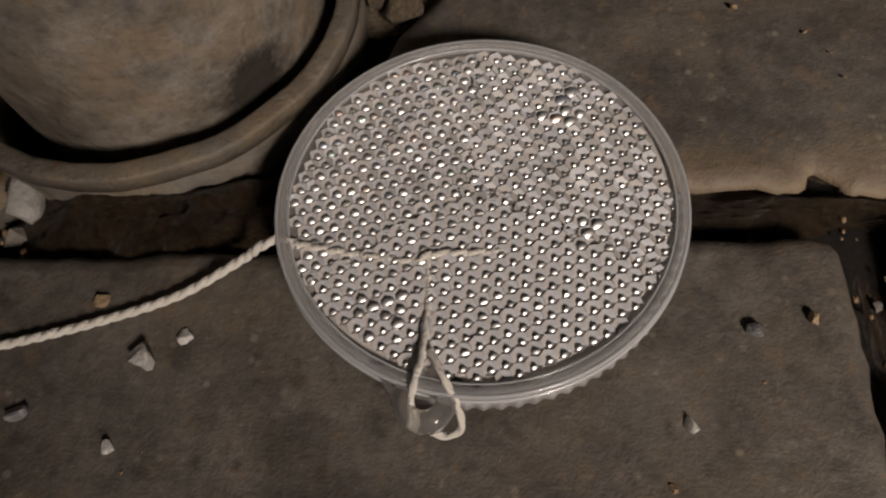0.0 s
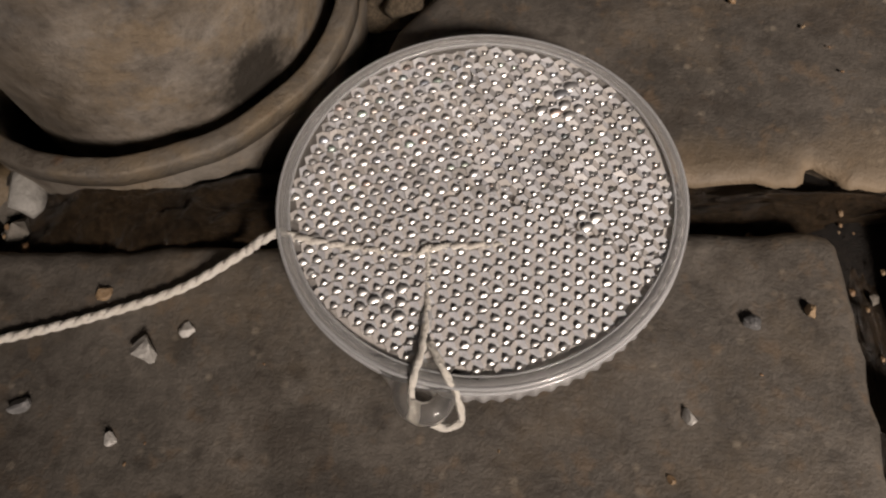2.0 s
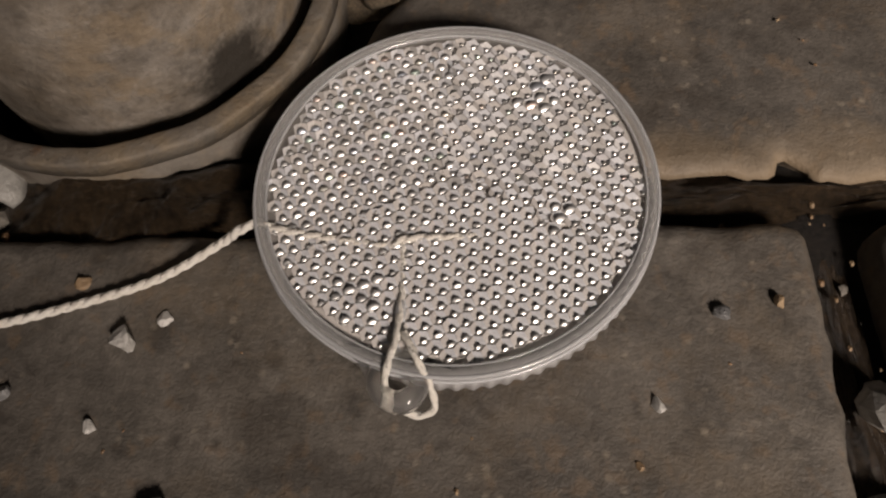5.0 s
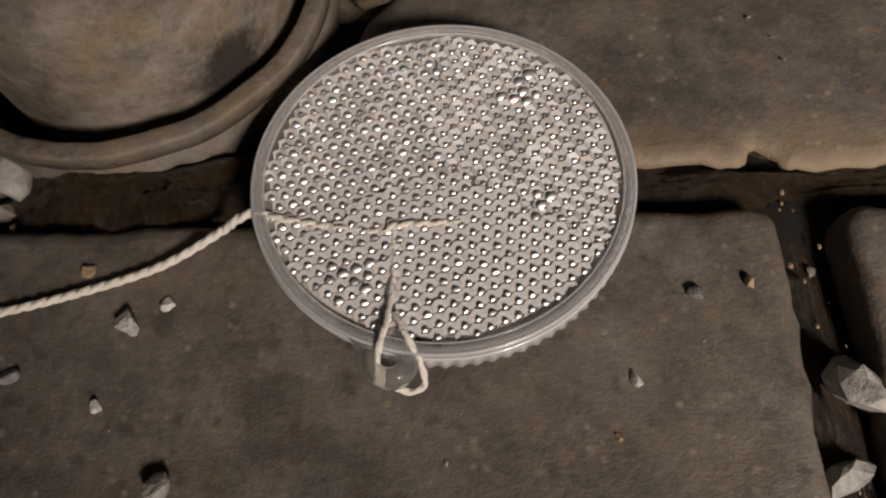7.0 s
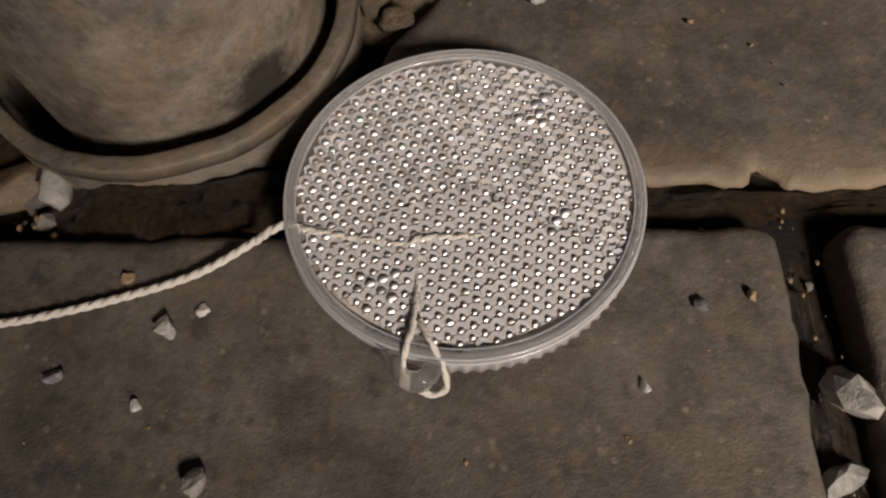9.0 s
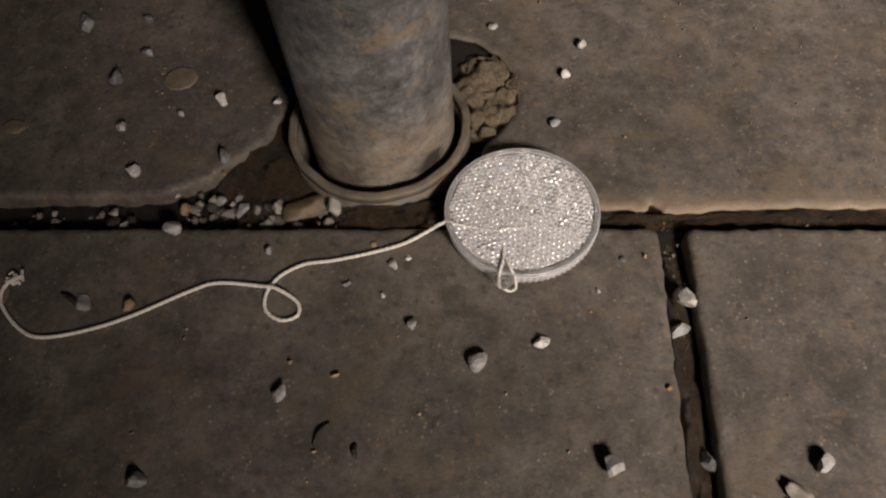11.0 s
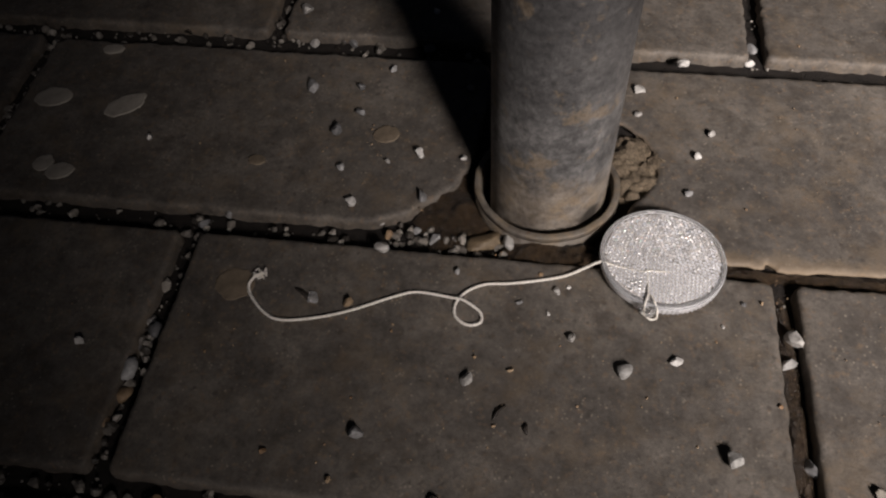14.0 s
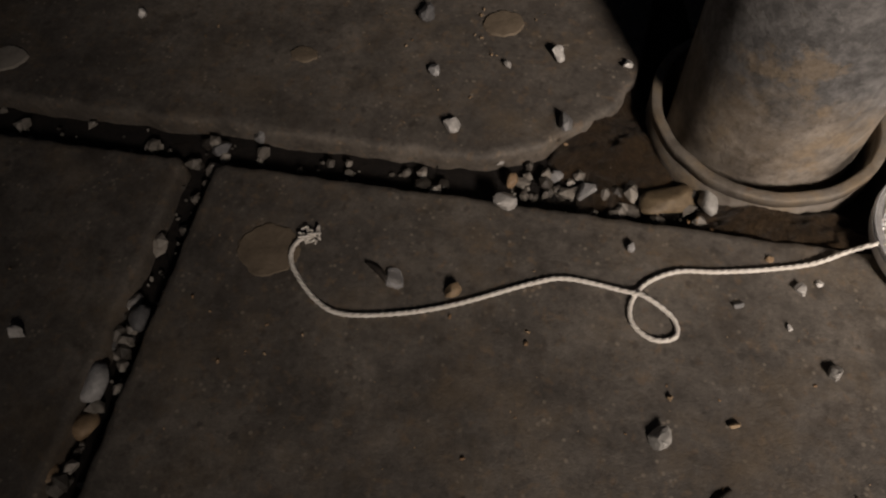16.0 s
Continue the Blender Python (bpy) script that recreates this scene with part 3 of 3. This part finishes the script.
def prism_places(radius):
    """Honeycomb places in three fans of their own direction: x, y and the fan's number."""
    out, spare = [], []
    for fan, (lo, hi, turn, _, _) in enumerate(FANS):
        c, s = math.cos(radians(turn)), math.sin(radians(turn))
        n = int(2 * radius / CELL) + 3
        for j in range(-n, n + 1):
            for i in range(-n, n + 1):
                u, v = (i + 0.5 * (j % 2)) * CELL, j * CELL * math.sqrt(3) / 2
                x, y = u * c - v * s, u * s + v * c
                ang = math.degrees(math.atan2(y - 0.002, x + 0.001)) % 360
                if math.hypot(x, y) > radius - 0.25 * CELL:
                    continue
                if any(lo <= a < hi for a in (ang, ang + 360)):
                    out.append((x, y, fan))
                elif any(lo - 14 <= a < hi + 14 for a in (ang, ang + 360)) or math.hypot(x + 0.001, y - 0.002) < 0.004:
                    spare.append((x, y, fan))
    for x, y, fan in spare:
        if all(math.hypot(x - q[0], y - q[1]) > 0.56 * CELL for q in out):
            out.append((x, y, fan))
    return sorted(out, key=lambda q: q[1])


def build_prisms(field, radius, z):
    kinds = [[prism_mesh(600 + 20 * n + k, fan[2], fan[3], fan[4]) for k in range(14)] for n, fan in enumerate(FANS)]
    broad = [[prism_mesh(680 + 10 * n + k, fan[2], 0.64, 2.5) for k in range(5)] for n, fan in enumerate(FANS)]
    rnd = random.Random(5)
    verts, faces, soft, slots = [], [], [], []
    for n, (x, y, fan) in enumerate(prism_places(radius)):
        me = kinds[fan][rnd.randrange(14)]
        # three patches where wider caps are put in as brighter glints
        if math.hypot(x + 0.0135, y + 0.0165) < 0.0046 * rnd.uniform(0.4, 1.2) or math.hypot(x - 0.014, y - 0.0145) < 0.0044 * rnd.uniform(0.2, 1.1) or math.hypot(x - 0.0145, y + 0.006) < 0.003 * rnd.uniform(0.1, 1.0):
            me = broad[fan][rnd.randrange(5)]
        m = pose(x, y, z, 0, 0, FANS[fan][2])
        if n < 300:
            ob = new("prism", me)
            ob.parent = field
            ob.matrix_basis = m
        else:
            k = len(verts)
            verts.extend(tuple(m @ v.co) for v in me.vertices)
            faces.extend([k + i for i in f.vertices] for f in me.polygons)
            soft.extend(f.use_smooth for f in me.polygons)
            slots.extend(f.material_index for f in me.polygons)
    me = bpy.data.meshes.new("prism_rest")
    me.from_pydata(verts, [], faces)
    me.polygons.foreach_set("use_smooth", soft)
    me.polygons.foreach_set("material_index", slots)
    me.materials.append(PRISM)
    me.materials.append(GLINT)
    ob = new("prism_rest", me)
    ob.parent = field
    tagged(ob, kind="stuff")


def ribs(a, r, z):
    """Ribs stand out on one side of the edge only."""
    if r < DISC_R - 0.0008:
        return 0.0, 0.0
    turn = (math.degrees(a) + 180) % 360 - 180
    show = max(0.0, min(1.0, (turn + 112) / 12)) * max(0.0, min(1.0, (25 - turn) / 40))
    return show * (0.00010 + 0.00022 * math.cos(80 * a)) - 0.0002 * (1 - show), 0.0


def build_reflector():
    ref = new("reflector")
    ref.matrix_world = pose(DISC[0], DISC[1], 0.0017, -3.5, 0.4, 0)
    R, H = DISC_R, DISC_H
    rim = lathe([(R - 0.0004, H - 0.0016), (R, H - 0.0013), (R - 0.0002, H - 0.0009), (R + 0.0001, H - 0.0006), (R, H - 0.0001), (R - 0.0005, H), (R - 0.0015, H - 0.0001), (R - 0.0018, H - 0.0006), (R - 0.0018, H - 0.0021), (R - 0.0008, H - 0.0021)], 220)
    part("rim", rim, CLEAR, ref, "clear acrylic rim")
    # thin frosted rings added as the bright highlight lines of the rim
    for name, far, up, thick in (("outer_highlight", R - 0.0001, H - 0.0003, 0.00034), ("inner_highlight", R - 0.0017, H - 0.0003, 0.00022), ("lower_highlight", R + 0.0001, H - 0.0017, 0.00030)):
        bead = lathe([(far + thick * math.cos(radians(60 * k)), up + thick * math.sin(radians(60 * k))) for k in range(6)], 160)
        part(name, bead, FROST, ref)
    skirt = lathe([(R - 0.0021, 0.0004), (R - 0.0004, 0.0), (R - 0.0001, 0.0004), (R - 0.0003, 0.0018), (R - 0.0006, H - 0.0021), (R - 0.0008, H - 0.0017), (R - 0.0021, H - 0.0022)], 528, ribs)
    part("ribbed_edge", skirt, RIBBED, ref, "finely ribbed sparkling side")
    back = lathe([(0.00002, 0.0002), (R - 0.0022, 0.0002), (R - 0.0018, H - 0.0009), (0.00002, H - 0.0009)], 96)
    field = part("prism_plate", back, PRISM, ref, "silvery honeycomb plate of small corner prisms")
    build_prisms(field, R - 0.0016, H - 0.0009)
    # the eyelet
    eye = lathe([(0.0016, 0.0008), (0.0036, 0.0006), (0.0042, 0.0012), (0.0042, 0.0036), (0.0037, 0.0045), (0.0022, 0.0046), (0.0016, 0.0038)], 40)
    for v in eye.verts:
        v.co.x += -0.0075
        v.co.y += -0.0290
        v.co.z += 0.0012
    part("eyelet", eye, EYELET, ref, "clear acrylic hanging eyelet")
    web = slab(refined([(-0.0150, -0.0240), (-0.0120, -0.0282), (-0.0100, -0.0262), (-0.0050, -0.0262), (-0.0030, -0.0287), (0.0005, -0.0280), (-0.0060, -0.0245)], 0.001), [(0.0006, 0.0050), (0.0002, 0.0048), (0.0, 0.0044), (0.0, 0.0006), (0.0004, 0.0004)], 2, 0.0001)
    part("eyelet_web", web, EYELET, ref)
    return tagged(ref, "round clear plastic safety reflector lying on the paving", "reflector")


build_reflector()


# ---- the twine ----
def twisted(path, thick, turns):
    """Two plies wound round a path; returns one point row for each ply."""
    pts = smooth_path(path, 0.00035)
    rows, gone = ([], []), 0.0
    for i, p in enumerate(pts):
        d = (pts[min(i + 1, len(pts) - 1)] - pts[max(i - 1, 0)]).normalized()
        side = d.cross(Vector((0, 0, 1))).normalized()
        top = side.cross(d)
        if i:
            gone += (p - pts[i - 1]).length
        for k, row in enumerate(rows):
            t = 2 * math.pi * gone * turns + math.pi * k
            j = 1 + 0.12 * noise.noise(p * 900)
            row.append(p + thick * j * (math.cos(t) * side + math.sin(t) * top))
    return rows


GROUND_RUN = [(0.0231, 0.0272, 0.0074), (0.0201, 0.0266, 0.0060), (0.0161, 0.0259, 0.0026), (0.0066, 0.0211, 0.0011), (-0.0066, 0.0170, 0.0009), (-0.0200, 0.0139, 0.0009), (-0.0310, 0.0121, 0.0010), (-0.0396, 0.0070, 0.0010), (-0.0438, -0.0002, 0.0009), (-0.0430, -0.0069, 0.0009), (-0.0369, -0.0108, 0.0009), (-0.0310, -0.0088, 0.0009), (-0.0320, -0.0033, 0.0011), (-0.0402, 0.0015, 0.0024), (-0.0458, 0.0027, 0.0015), (-0.0624, 0.0043, 0.0009), (-0.0728, 0.0009, 0.0009), (-0.0929, -0.0093, 0.0009), (-0.1082, -0.0150, 0.0009), (-0.1239, -0.0181, 0.0009), (-0.1330, -0.0157, 0.0009), (-0.1425, -0.0073, 0.0009), (-0.1457, -0.0012, 0.0010), (-0.1443, 0.0034, 0.0014), (-0.1413, 0.0051, 0.0016)]
DISC_RUN = [(0.0231, 0.0272, 0.0074), (0.0282, 0.0256, 0.0076), (0.0355, 0.0242, 0.0073), (0.0425, 0.0232, 0.0073), (0.0448, 0.0240, 0.0076), (0.0499, 0.0243, 0.0073), (0.0553, 0.0244, 0.0070)]
LOOP_RUN = [(0.0444, 0.0247, 0.0073), (0.0446, 0.0170, 0.0078), (0.0441, 0.0097, 0.0093), (0.0431, 0.0056, 0.0098), (0.0426, 0.0026, 0.0082), (0.0438, 0.0010, 0.0052), (0.0466, 0.0000, 0.0036), (0.0488, 0.0008, 0.0046), (0.0484, 0.0032, 0.0078), (0.0468, 0.0062, 0.0102), (0.0450, 0.0100, 0.0095)]


def build_twine():
    twine = tagged(empty("twine"), "pale two-ply cotton twine tied to the reflector, looped on the paving", "string")
    for run, thick, ply, turns in ((GROUND_RUN, 0.00018, 0.00062, 215), (DISC_RUN, 0.00016, 0.00052, 200), (LOOP_RUN, 0.00014, 0.00042, 200)):
        for row in twisted(run, thick, turns):
            part("ply", tube(row, ply, 6), COTTON, twine)
    # clouded tube added so that the twine looks sunk in clear plastic
    for run in (DISC_RUN[1:], LOOP_RUN[:3]):
        path = [p - Vector((0, 0, 0.00036)) for p in smooth_path(run, 0.0005)]
        part("clouded_sheath", tube(path, lambda t: 0.00072 + 0.00014 * math.sin(19 * t), 10), FROST, twine, "clouded clear sheath along the twine")
    # the frayed knot at the free end
    rnd = random.Random(9)
    for k in range(16):
        a = rnd.uniform(0, 2 * math.pi)
        p = Vector((-0.1412 + rnd.gauss(0, 0.0011), 0.0046 + rnd.gauss(0, 0.0016), 0.0012))
        q = p + Vector((math.cos(a), math.sin(a), rnd.uniform(0.1, 0.6))) * rnd.uniform(0.0015, 0.0034)
        m = (p + q) / 2 + Vector((rnd.gauss(0, 0.0012), rnd.gauss(0, 0.0012), 0.0008))
        part("frayed_end", tube(smooth_path([p, m, q], 0.0004), 0.00034, 5), COTTON, twine)
    return twine


build_twine()


# ---- loose pebbles on the stones ----
# x and y in metres, size in millimetres
PALE = [(0.0107, -0.0123, 5.4), (0.0578, -0.0190, 5.5), (0.0031, 0.0119, 4.2), (0.0086, 0.0152, 2.6), (0.0000, -0.0005, 2.2), (0.0789, 0.0016, 2.6), (-0.0847, 0.0272, 7.5), (-0.0754, 0.0914, 8.0), (-0.2313, 0.0886, 4.6), (0.0415, 0.1331, 4.6), (0.0802, 0.1213, 6.0), (0.0727, 0.1041, 6.0), (-0.0515, 0.0912, 4.4), (0.1934, 0.2048, 10.0), (-0.1680, 0.2070, 10.5), (-0.1066, 0.0550, 6.0), (-0.0923, 0.0847, 4.0), (-0.2173, -0.0406, 6.0), (-0.0846, 0.2123, 6.5), (0.0673, 0.1757, 8.5)]
PALER = [(0.0349, -0.0262, 9.0), (0.0793, -0.0616, 11.5), (0.1470, -0.0603, 9.0), (-0.0338, -0.0385, 7.5), (0.0430, 0.1523, 9.5)]
GREY = [(-0.0786, -0.0694, 8.5), (-0.1246, 0.1043, 9.0), (-0.1144, 0.1204, 7.0), (-0.1169, 0.0776, 7.5), (-0.1471, 0.1371, 11.0), (-0.1187, 0.1402, 6.5), (-0.1012, 0.1564, 5.0), (0.0670, 0.0783, 5.0), (-0.0139, 0.0042, 3.2), (0.0894, 0.0145, 3.0), (0.2191, 0.2050, 5.0), (-0.0544, 0.1445, 6.0), (-0.0695, 0.0625, 8.0), (-0.0450, 0.0184, 4.0)]
TAWNY = [(-0.0952, -0.0055, 6.5), (0.0974, 0.0159, 2.4), (-0.0147, -0.0315, 3.0), (-0.0316, -0.0268, 2.4), (-0.0051, 0.0214, 3.0), (-0.1159, -0.0814, 3.4), (0.1005, -0.0349, 3.0), (-0.0852, -0.0896, 4.0), (-0.0715, -0.0179, 1.8), (0.0758, -0.0065, 1.6), (-0.0195, -0.0582, 2.0), (0.0151, -0.0449, 1.8)]
seed = 20
for rows, mat, label in ((PALE, QUARTZ, "small pale quartz chip lying loose on the paving"), (PALER, PALEGREY, "pale grey broken pebble lying loose on the paving"), (GREY, GREYSTONE, "small grey broken pebble lying loose on the paving"), (TAWNY, OCHRE, "tiny tawny grain lying loose on the paving")):
    for x, y, size in rows:
        seed += 1
        ob = part("pebble", stone(seed, size * 0.00094, 0.72, 0.4, 2), mat, None, smooth=False)
        ob.matrix_world = pose(x, y, 0.0, 0, 0, (seed * 67) % 360)
        tagged(ob, label, "pebble", "loose pebbles on the paving")

# larger stones lying in the joints
JOINT = [(0.1112, 0.0008, 14.5), (0.1078, -0.0116, 10.0), (0.1120, -0.0585, 9.5), (-0.0544, 0.0513, 8.0), (-0.0602, 0.0398, 11.0), (-0.0221, 0.0398, 10.5), (-0.0837, 0.0400, 8.0), (-0.0848, 0.1815, 10.0), (-0.1583, 0.1837, 8.0), (-0.1712, 0.0442, 9.0), (-0.1829, 0.0380, 9.0), (-0.1935, -0.0775, 11.5), (-0.1912, -0.0496, 13.0), (-0.1909, -0.0228, 9.5), (-0.1859, -0.0270, 11.0), (-0.1891, -0.0352, 9.0), (-0.1888, -0.0618, 9.0), (0.1085, 0.2001, 9.0), (0.1076, 0.1876, 8.5), (-0.0680, -0.1065, 9.0), (-0.0758, -0.1070, 10.0), (-0.1566, -0.1062, 9.0), (-0.1333, 0.1845, 9.0), (-0.0904, 0.0488, 8.0), (-0.0703, 0.0446, 8.0)]
for k, (x, y, size) in enumerate(JOINT):
    mat = PALEGREY if k in (0, 1, 5) else (GREYSTONE, OCHRE, GREYSTONE, QUARTZ, GREYSTONE)[k % 5]
    ob = part("joint_stone", stone(200 + k, size * 0.00086, 0.7, 0.35 if k > 2 else 1.1, 2), mat, None, smooth=k == 5 or 10 < k < 17)
    ob.matrix_world = pose(x, y, BED_Z + {0: 0.0020, 1: 0.0020, 5: 0.0034}.get(k, 0.0005), 0, 0, (k * 71) % 360)
    tagged(ob, "broken gravel stone lodged in the joint between paving stones", "pebble", "gravel stones in the joints")
big = part("joint_stone", stone(300, 0.0170, 0.55, 0.3, 3), BROWN, smooth=True)
big.matrix_world = pose(-0.0345, 0.0395, BED_Z + 0.0010, 0, 0, 15)
tagged(big, "large brown stone wedged beside the post sleeve", "pebble", "gravel stones in the joints")


# ---- fine gravel in the joints ----
def joint_gravel():
    rnd = random.Random(77)
    verts, faces = [], []
    kinds = []
    for k in range(14):
        bm = stone(400 + k, 1.0, 0.75, 0.35, 1)
        bm.verts.index_update()
        kinds.append(([v.co.copy() for v in bm.verts], [[v.index for v in f.verts] for f in bm.faces]))
        bm.free()

    def drop(x, y, size):
        vs, fs = kinds[rnd.randrange(14)]
        turn = Matrix.Rotation(rnd.uniform(0, 6.28), 3, "Z")
        n = len(verts)
        verts.extend(tuple(turn @ v * size + Vector((x, y, BED_Z + 0.0006))) for v in vs)
        faces.extend([[n + i for i in f] for f in fs])

    def size():
        return 0.0011 + 0.0066 * rnd.random() ** 2.4

    for r in range(-2, 5):
        y = ROW0_Y + r * PITCH_Y - (PITCH_Y - WIDTH) / 2
        count = 420
        for _ in range(count):
            x = rnd.uniform(-0.62, 0.62)
            many = 1.0 if x < -0.02 else 0.10
            if rnd.random() < many and math.hypot(x - SLEEVE_AT[0], y - SLEEVE_AT[1]) > 0.043:
                drop(x, y + rnd.gauss(0, 0.0036), size() * (1.0 if x < -0.02 else 0.6))
        for c in range(-3, 4):
            x = row_start(r) + c * PITCH_X - (PITCH_X - LENGTH) / 2
            if r == 1 and c == 1:
                continue
            for _ in range(80 if x < 0 else 18):
                drop(x + rnd.gauss(0, 0.0030), y + rnd.uniform(0, PITCH_Y), size() * (1.0 if x < -0.02 else 0.32))
    for _ in range(70):
        drop(rnd.uniform(-0.085, -0.02), rnd.gauss(0.040, 0.004), size())
    me = bpy.data.meshes.new("gravel")
    me.from_pydata(verts, [], faces)
    me.materials.append(GRAVEL)
    return new("gravel", me)


tagged(joint_gravel(), "fine mixed gravel and grit in the paving joints", "gravel", kind="stuff")


def loose_grit():
    rnd = random.Random(31)
    bm = stone(450, 1.0, 0.7, 0.5, 1)
    bm.verts.index_update()
    vs, fs = [v.co.copy() for v in bm.verts], [[v.index for v in f.verts] for f in bm.faces]
    bm.free()
    verts, faces = [], []
    for _ in range(380):
        x, y = rnd.gauss(-0.03, 0.15), rnd.gauss(0.02, 0.09)
        row = (y - ROW0_Y) % PITCH_Y
        col = (x - row_start(math.floor((y - ROW0_Y) / PITCH_Y))) % PITCH_X
        if not (0.008 < row < WIDTH - 0.008 and 0.008 < col < LENGTH - 0.008) or math.hypot(x - 0.005, y - 0.085) < 0.075:
            continue
        if math.hypot(x - DISC[0], y - DISC[1]) < 0.034:
            continue
        size = 0.0005 + 0.0011 * rnd.random() ** 3
        turn = Matrix.Rotation(rnd.uniform(0, 6.28), 3, "Z")
        n = len(verts)
        verts.extend(tuple(turn @ v * size + Vector((x, y, 0.0))) for v in vs)
        faces.extend([[n + i for i in f] for f in fs])
    # rusty bits in the mud under the sleeve
    for _ in range(60):
        x, y = rnd.uniform(-0.045, 0.110), rnd.gauss(0.0345, 0.0025)
        if math.hypot(x - DISC[0], y - DISC[1]) < 0.028 or math.hypot(x - SLEEVE_AT[0], y - SLEEVE_AT[1]) < 0.039:
            continue
        size = 0.0006 + 0.0014 * rnd.random() ** 2
        n = len(verts)
        verts.extend(tuple(v * size + Vector((x, y, BED_Z + 0.0042 if x < 0.03 else BED_Z + 0.0005))) for v in vs)
        faces.extend([[n + i for i in f] for f in fs])
    # rusty bits down the joint beside the stones
    for _ in range(30):
        x, y = rnd.gauss(0.1088, 0.0022), rnd.uniform(-0.095, 0.034)
        size = 0.0005 + 0.0016 * rnd.random() ** 3
        n = len(verts)
        verts.extend(tuple(v * size + Vector((x, y, BED_Z + 0.0018))) for v in vs)
        faces.extend([[n + i for i in f] for f in fs])
    me = bpy.data.meshes.new("grit")
    me.from_pydata(verts, [], faces)
    me.materials.append(OCHRE)
    return new("grit", me)


tagged(loose_grit(), "tiny tawny and pale grit scattered on the paving", "grit", kind="stuff")


# ---- gum spots, leaves and crumbs on the stones ----
def flat_spot(rx, ry, high, seed):
    return patch(0, 0, rx, ry, 0.0012, high, seed, 0.0, 140, False, 0.4)


for x, y, rx, ry, turn, mat, label in (
    (-0.2562, 0.1139, 0.0135, 0.0075, 38, GUM, "pale flattened chewing gum, oval, on the paving"),
    (-0.3032, 0.1164, 0.0115, 0.0080, 10, GUM, "pale flattened chewing gum, round, on the paving"),
    (-0.2743, 0.0607, 0.0085, 0.0060, 15, GUM, "pale flattened chewing gum with a crescent edge"),
    (-0.2860, 0.0655, 0.0060, 0.0060, 0, GUM, "small pale flattened chewing gum spot"),
    (-0.2827, 0.1609, 0.0070, 0.0042, 5, GUM, "thin pale chewing gum streak near the stone edge"),
    (-0.1528, -0.0007, 0.0100, 0.0095, 0, OLDGUM, "old brownish chewing gum stain beside the twine"),
    (-0.0968, 0.1054, 0.0075, 0.0065, 20, OLDGUM, "tawny old chewing gum lump on the paving"),
    (-0.1652, 0.0795, 0.0050, 0.0036, 0, OLDGUM, "faint tawny stain on the paving"),
):
    ob = part("chewing_gum", flat_spot(rx, ry, 0.0003 if mat is GUM else 0.00018, x * 91), mat)
    ob.matrix_world = pose(x, y, -0.0008, 0, 0, turn)
    tagged(ob, label, "chewing gum", "gum spots on the paving")


def build_leaf(x, y, length, width, turn, label):
    leaf = tagged(empty("leaf", x, y, 0.0006, turn), label, "leaf")
    bm = bmesh.new()
    n, rows = 14, []
    for i in range(n + 1):
        t = i / n
        w = width * math.sin(math.pi * min(1, 0.06 + 0.92 * t)) ** 0.5 * (1 + 0.16 * noise.noise(Vector((t * 9, x * 50, 0))))
        rows.append([bm.verts.new(((t - 0.5) * length, s * w / 2, 0.0005 * abs(s) + 0.0008 * noise.noise(Vector((t * 5, s * 2, x * 40))) + 0.0008)) for s in (-1, -0.5, 0, 0.5, 1)])
    for a, b in zip(rows, rows[1:]):
        for k in range(4):
            bm.faces.new((a[k], b[k], b[k + 1], a[k + 1]))
    bmesh.ops.recalc_face_normals(bm, faces=bm.faces[:])
    bmesh.ops.solidify(bm, geom=bm.faces[:], thickness=0.0003)
    bmesh.ops.recalc_face_normals(bm, faces=bm.faces[:])
    part("blade", bm, LEAF, leaf)
    stem = [Vector((length * 0.46, 0, 0.0010)), Vector((length * 0.62, 0.0006, 0.0009)), Vector((length * 0.80, -0.0012, 0.0008))]
    part("stem", tube(smooth_path(stem, 0.001), 0.0005, 6), LEAF, leaf)
    return leaf


build_leaf(0.2035, 0.0168, 0.021, 0.016, -62, "dry pale grey leaf with its stem, flat on the paving")
build_leaf(0.1383, -0.0719, 0.014, 0.006, -48, "small dry grey leaf beside the muddy corner")
build_leaf(0.1194, -0.0882, 0.013, 0.010, 20, "torn pale leaf scrap on the mud")

# dark crumbs and a twig
for x, y, length, thick, turn in ((-0.1179, -0.0033, 0.011, 0.0010, -35), (-0.0180, -0.0521, 0.009, 0.0008, 60), (-0.0056, -0.0582, 0.005, 0.0009, 100), (-0.0409, -0.0928, 0.005, 0.0012, 30)):
    rod = [Vector((-length / 2, 0, 0)), Vector((0, 0.0006, 0.0004)), Vector((length / 2, -0.0004, 0))]
    ob = part("twig", tube(smooth_path(rod, 0.001), lambda t: thick * (0.45 + math.sin(math.pi * t) * 0.7), 7), BLACK)
    ob.matrix_world = pose(x, y, thick * 0.8, 0, 0, turn)
    tagged(ob, "short blackened twig crumb lying on the paving", "twig")
shard = part("plastic_shard", stone(501, 0.0085, 0.35, 0.5, 2), CLEAR, None, smooth=False)
shard.matrix_world = pose(-0.1125, -0.0050, 0.0003, 0, 0, -35)
tagged(shard, "tiny clear plastic shard beside the twine", "plastic shard")
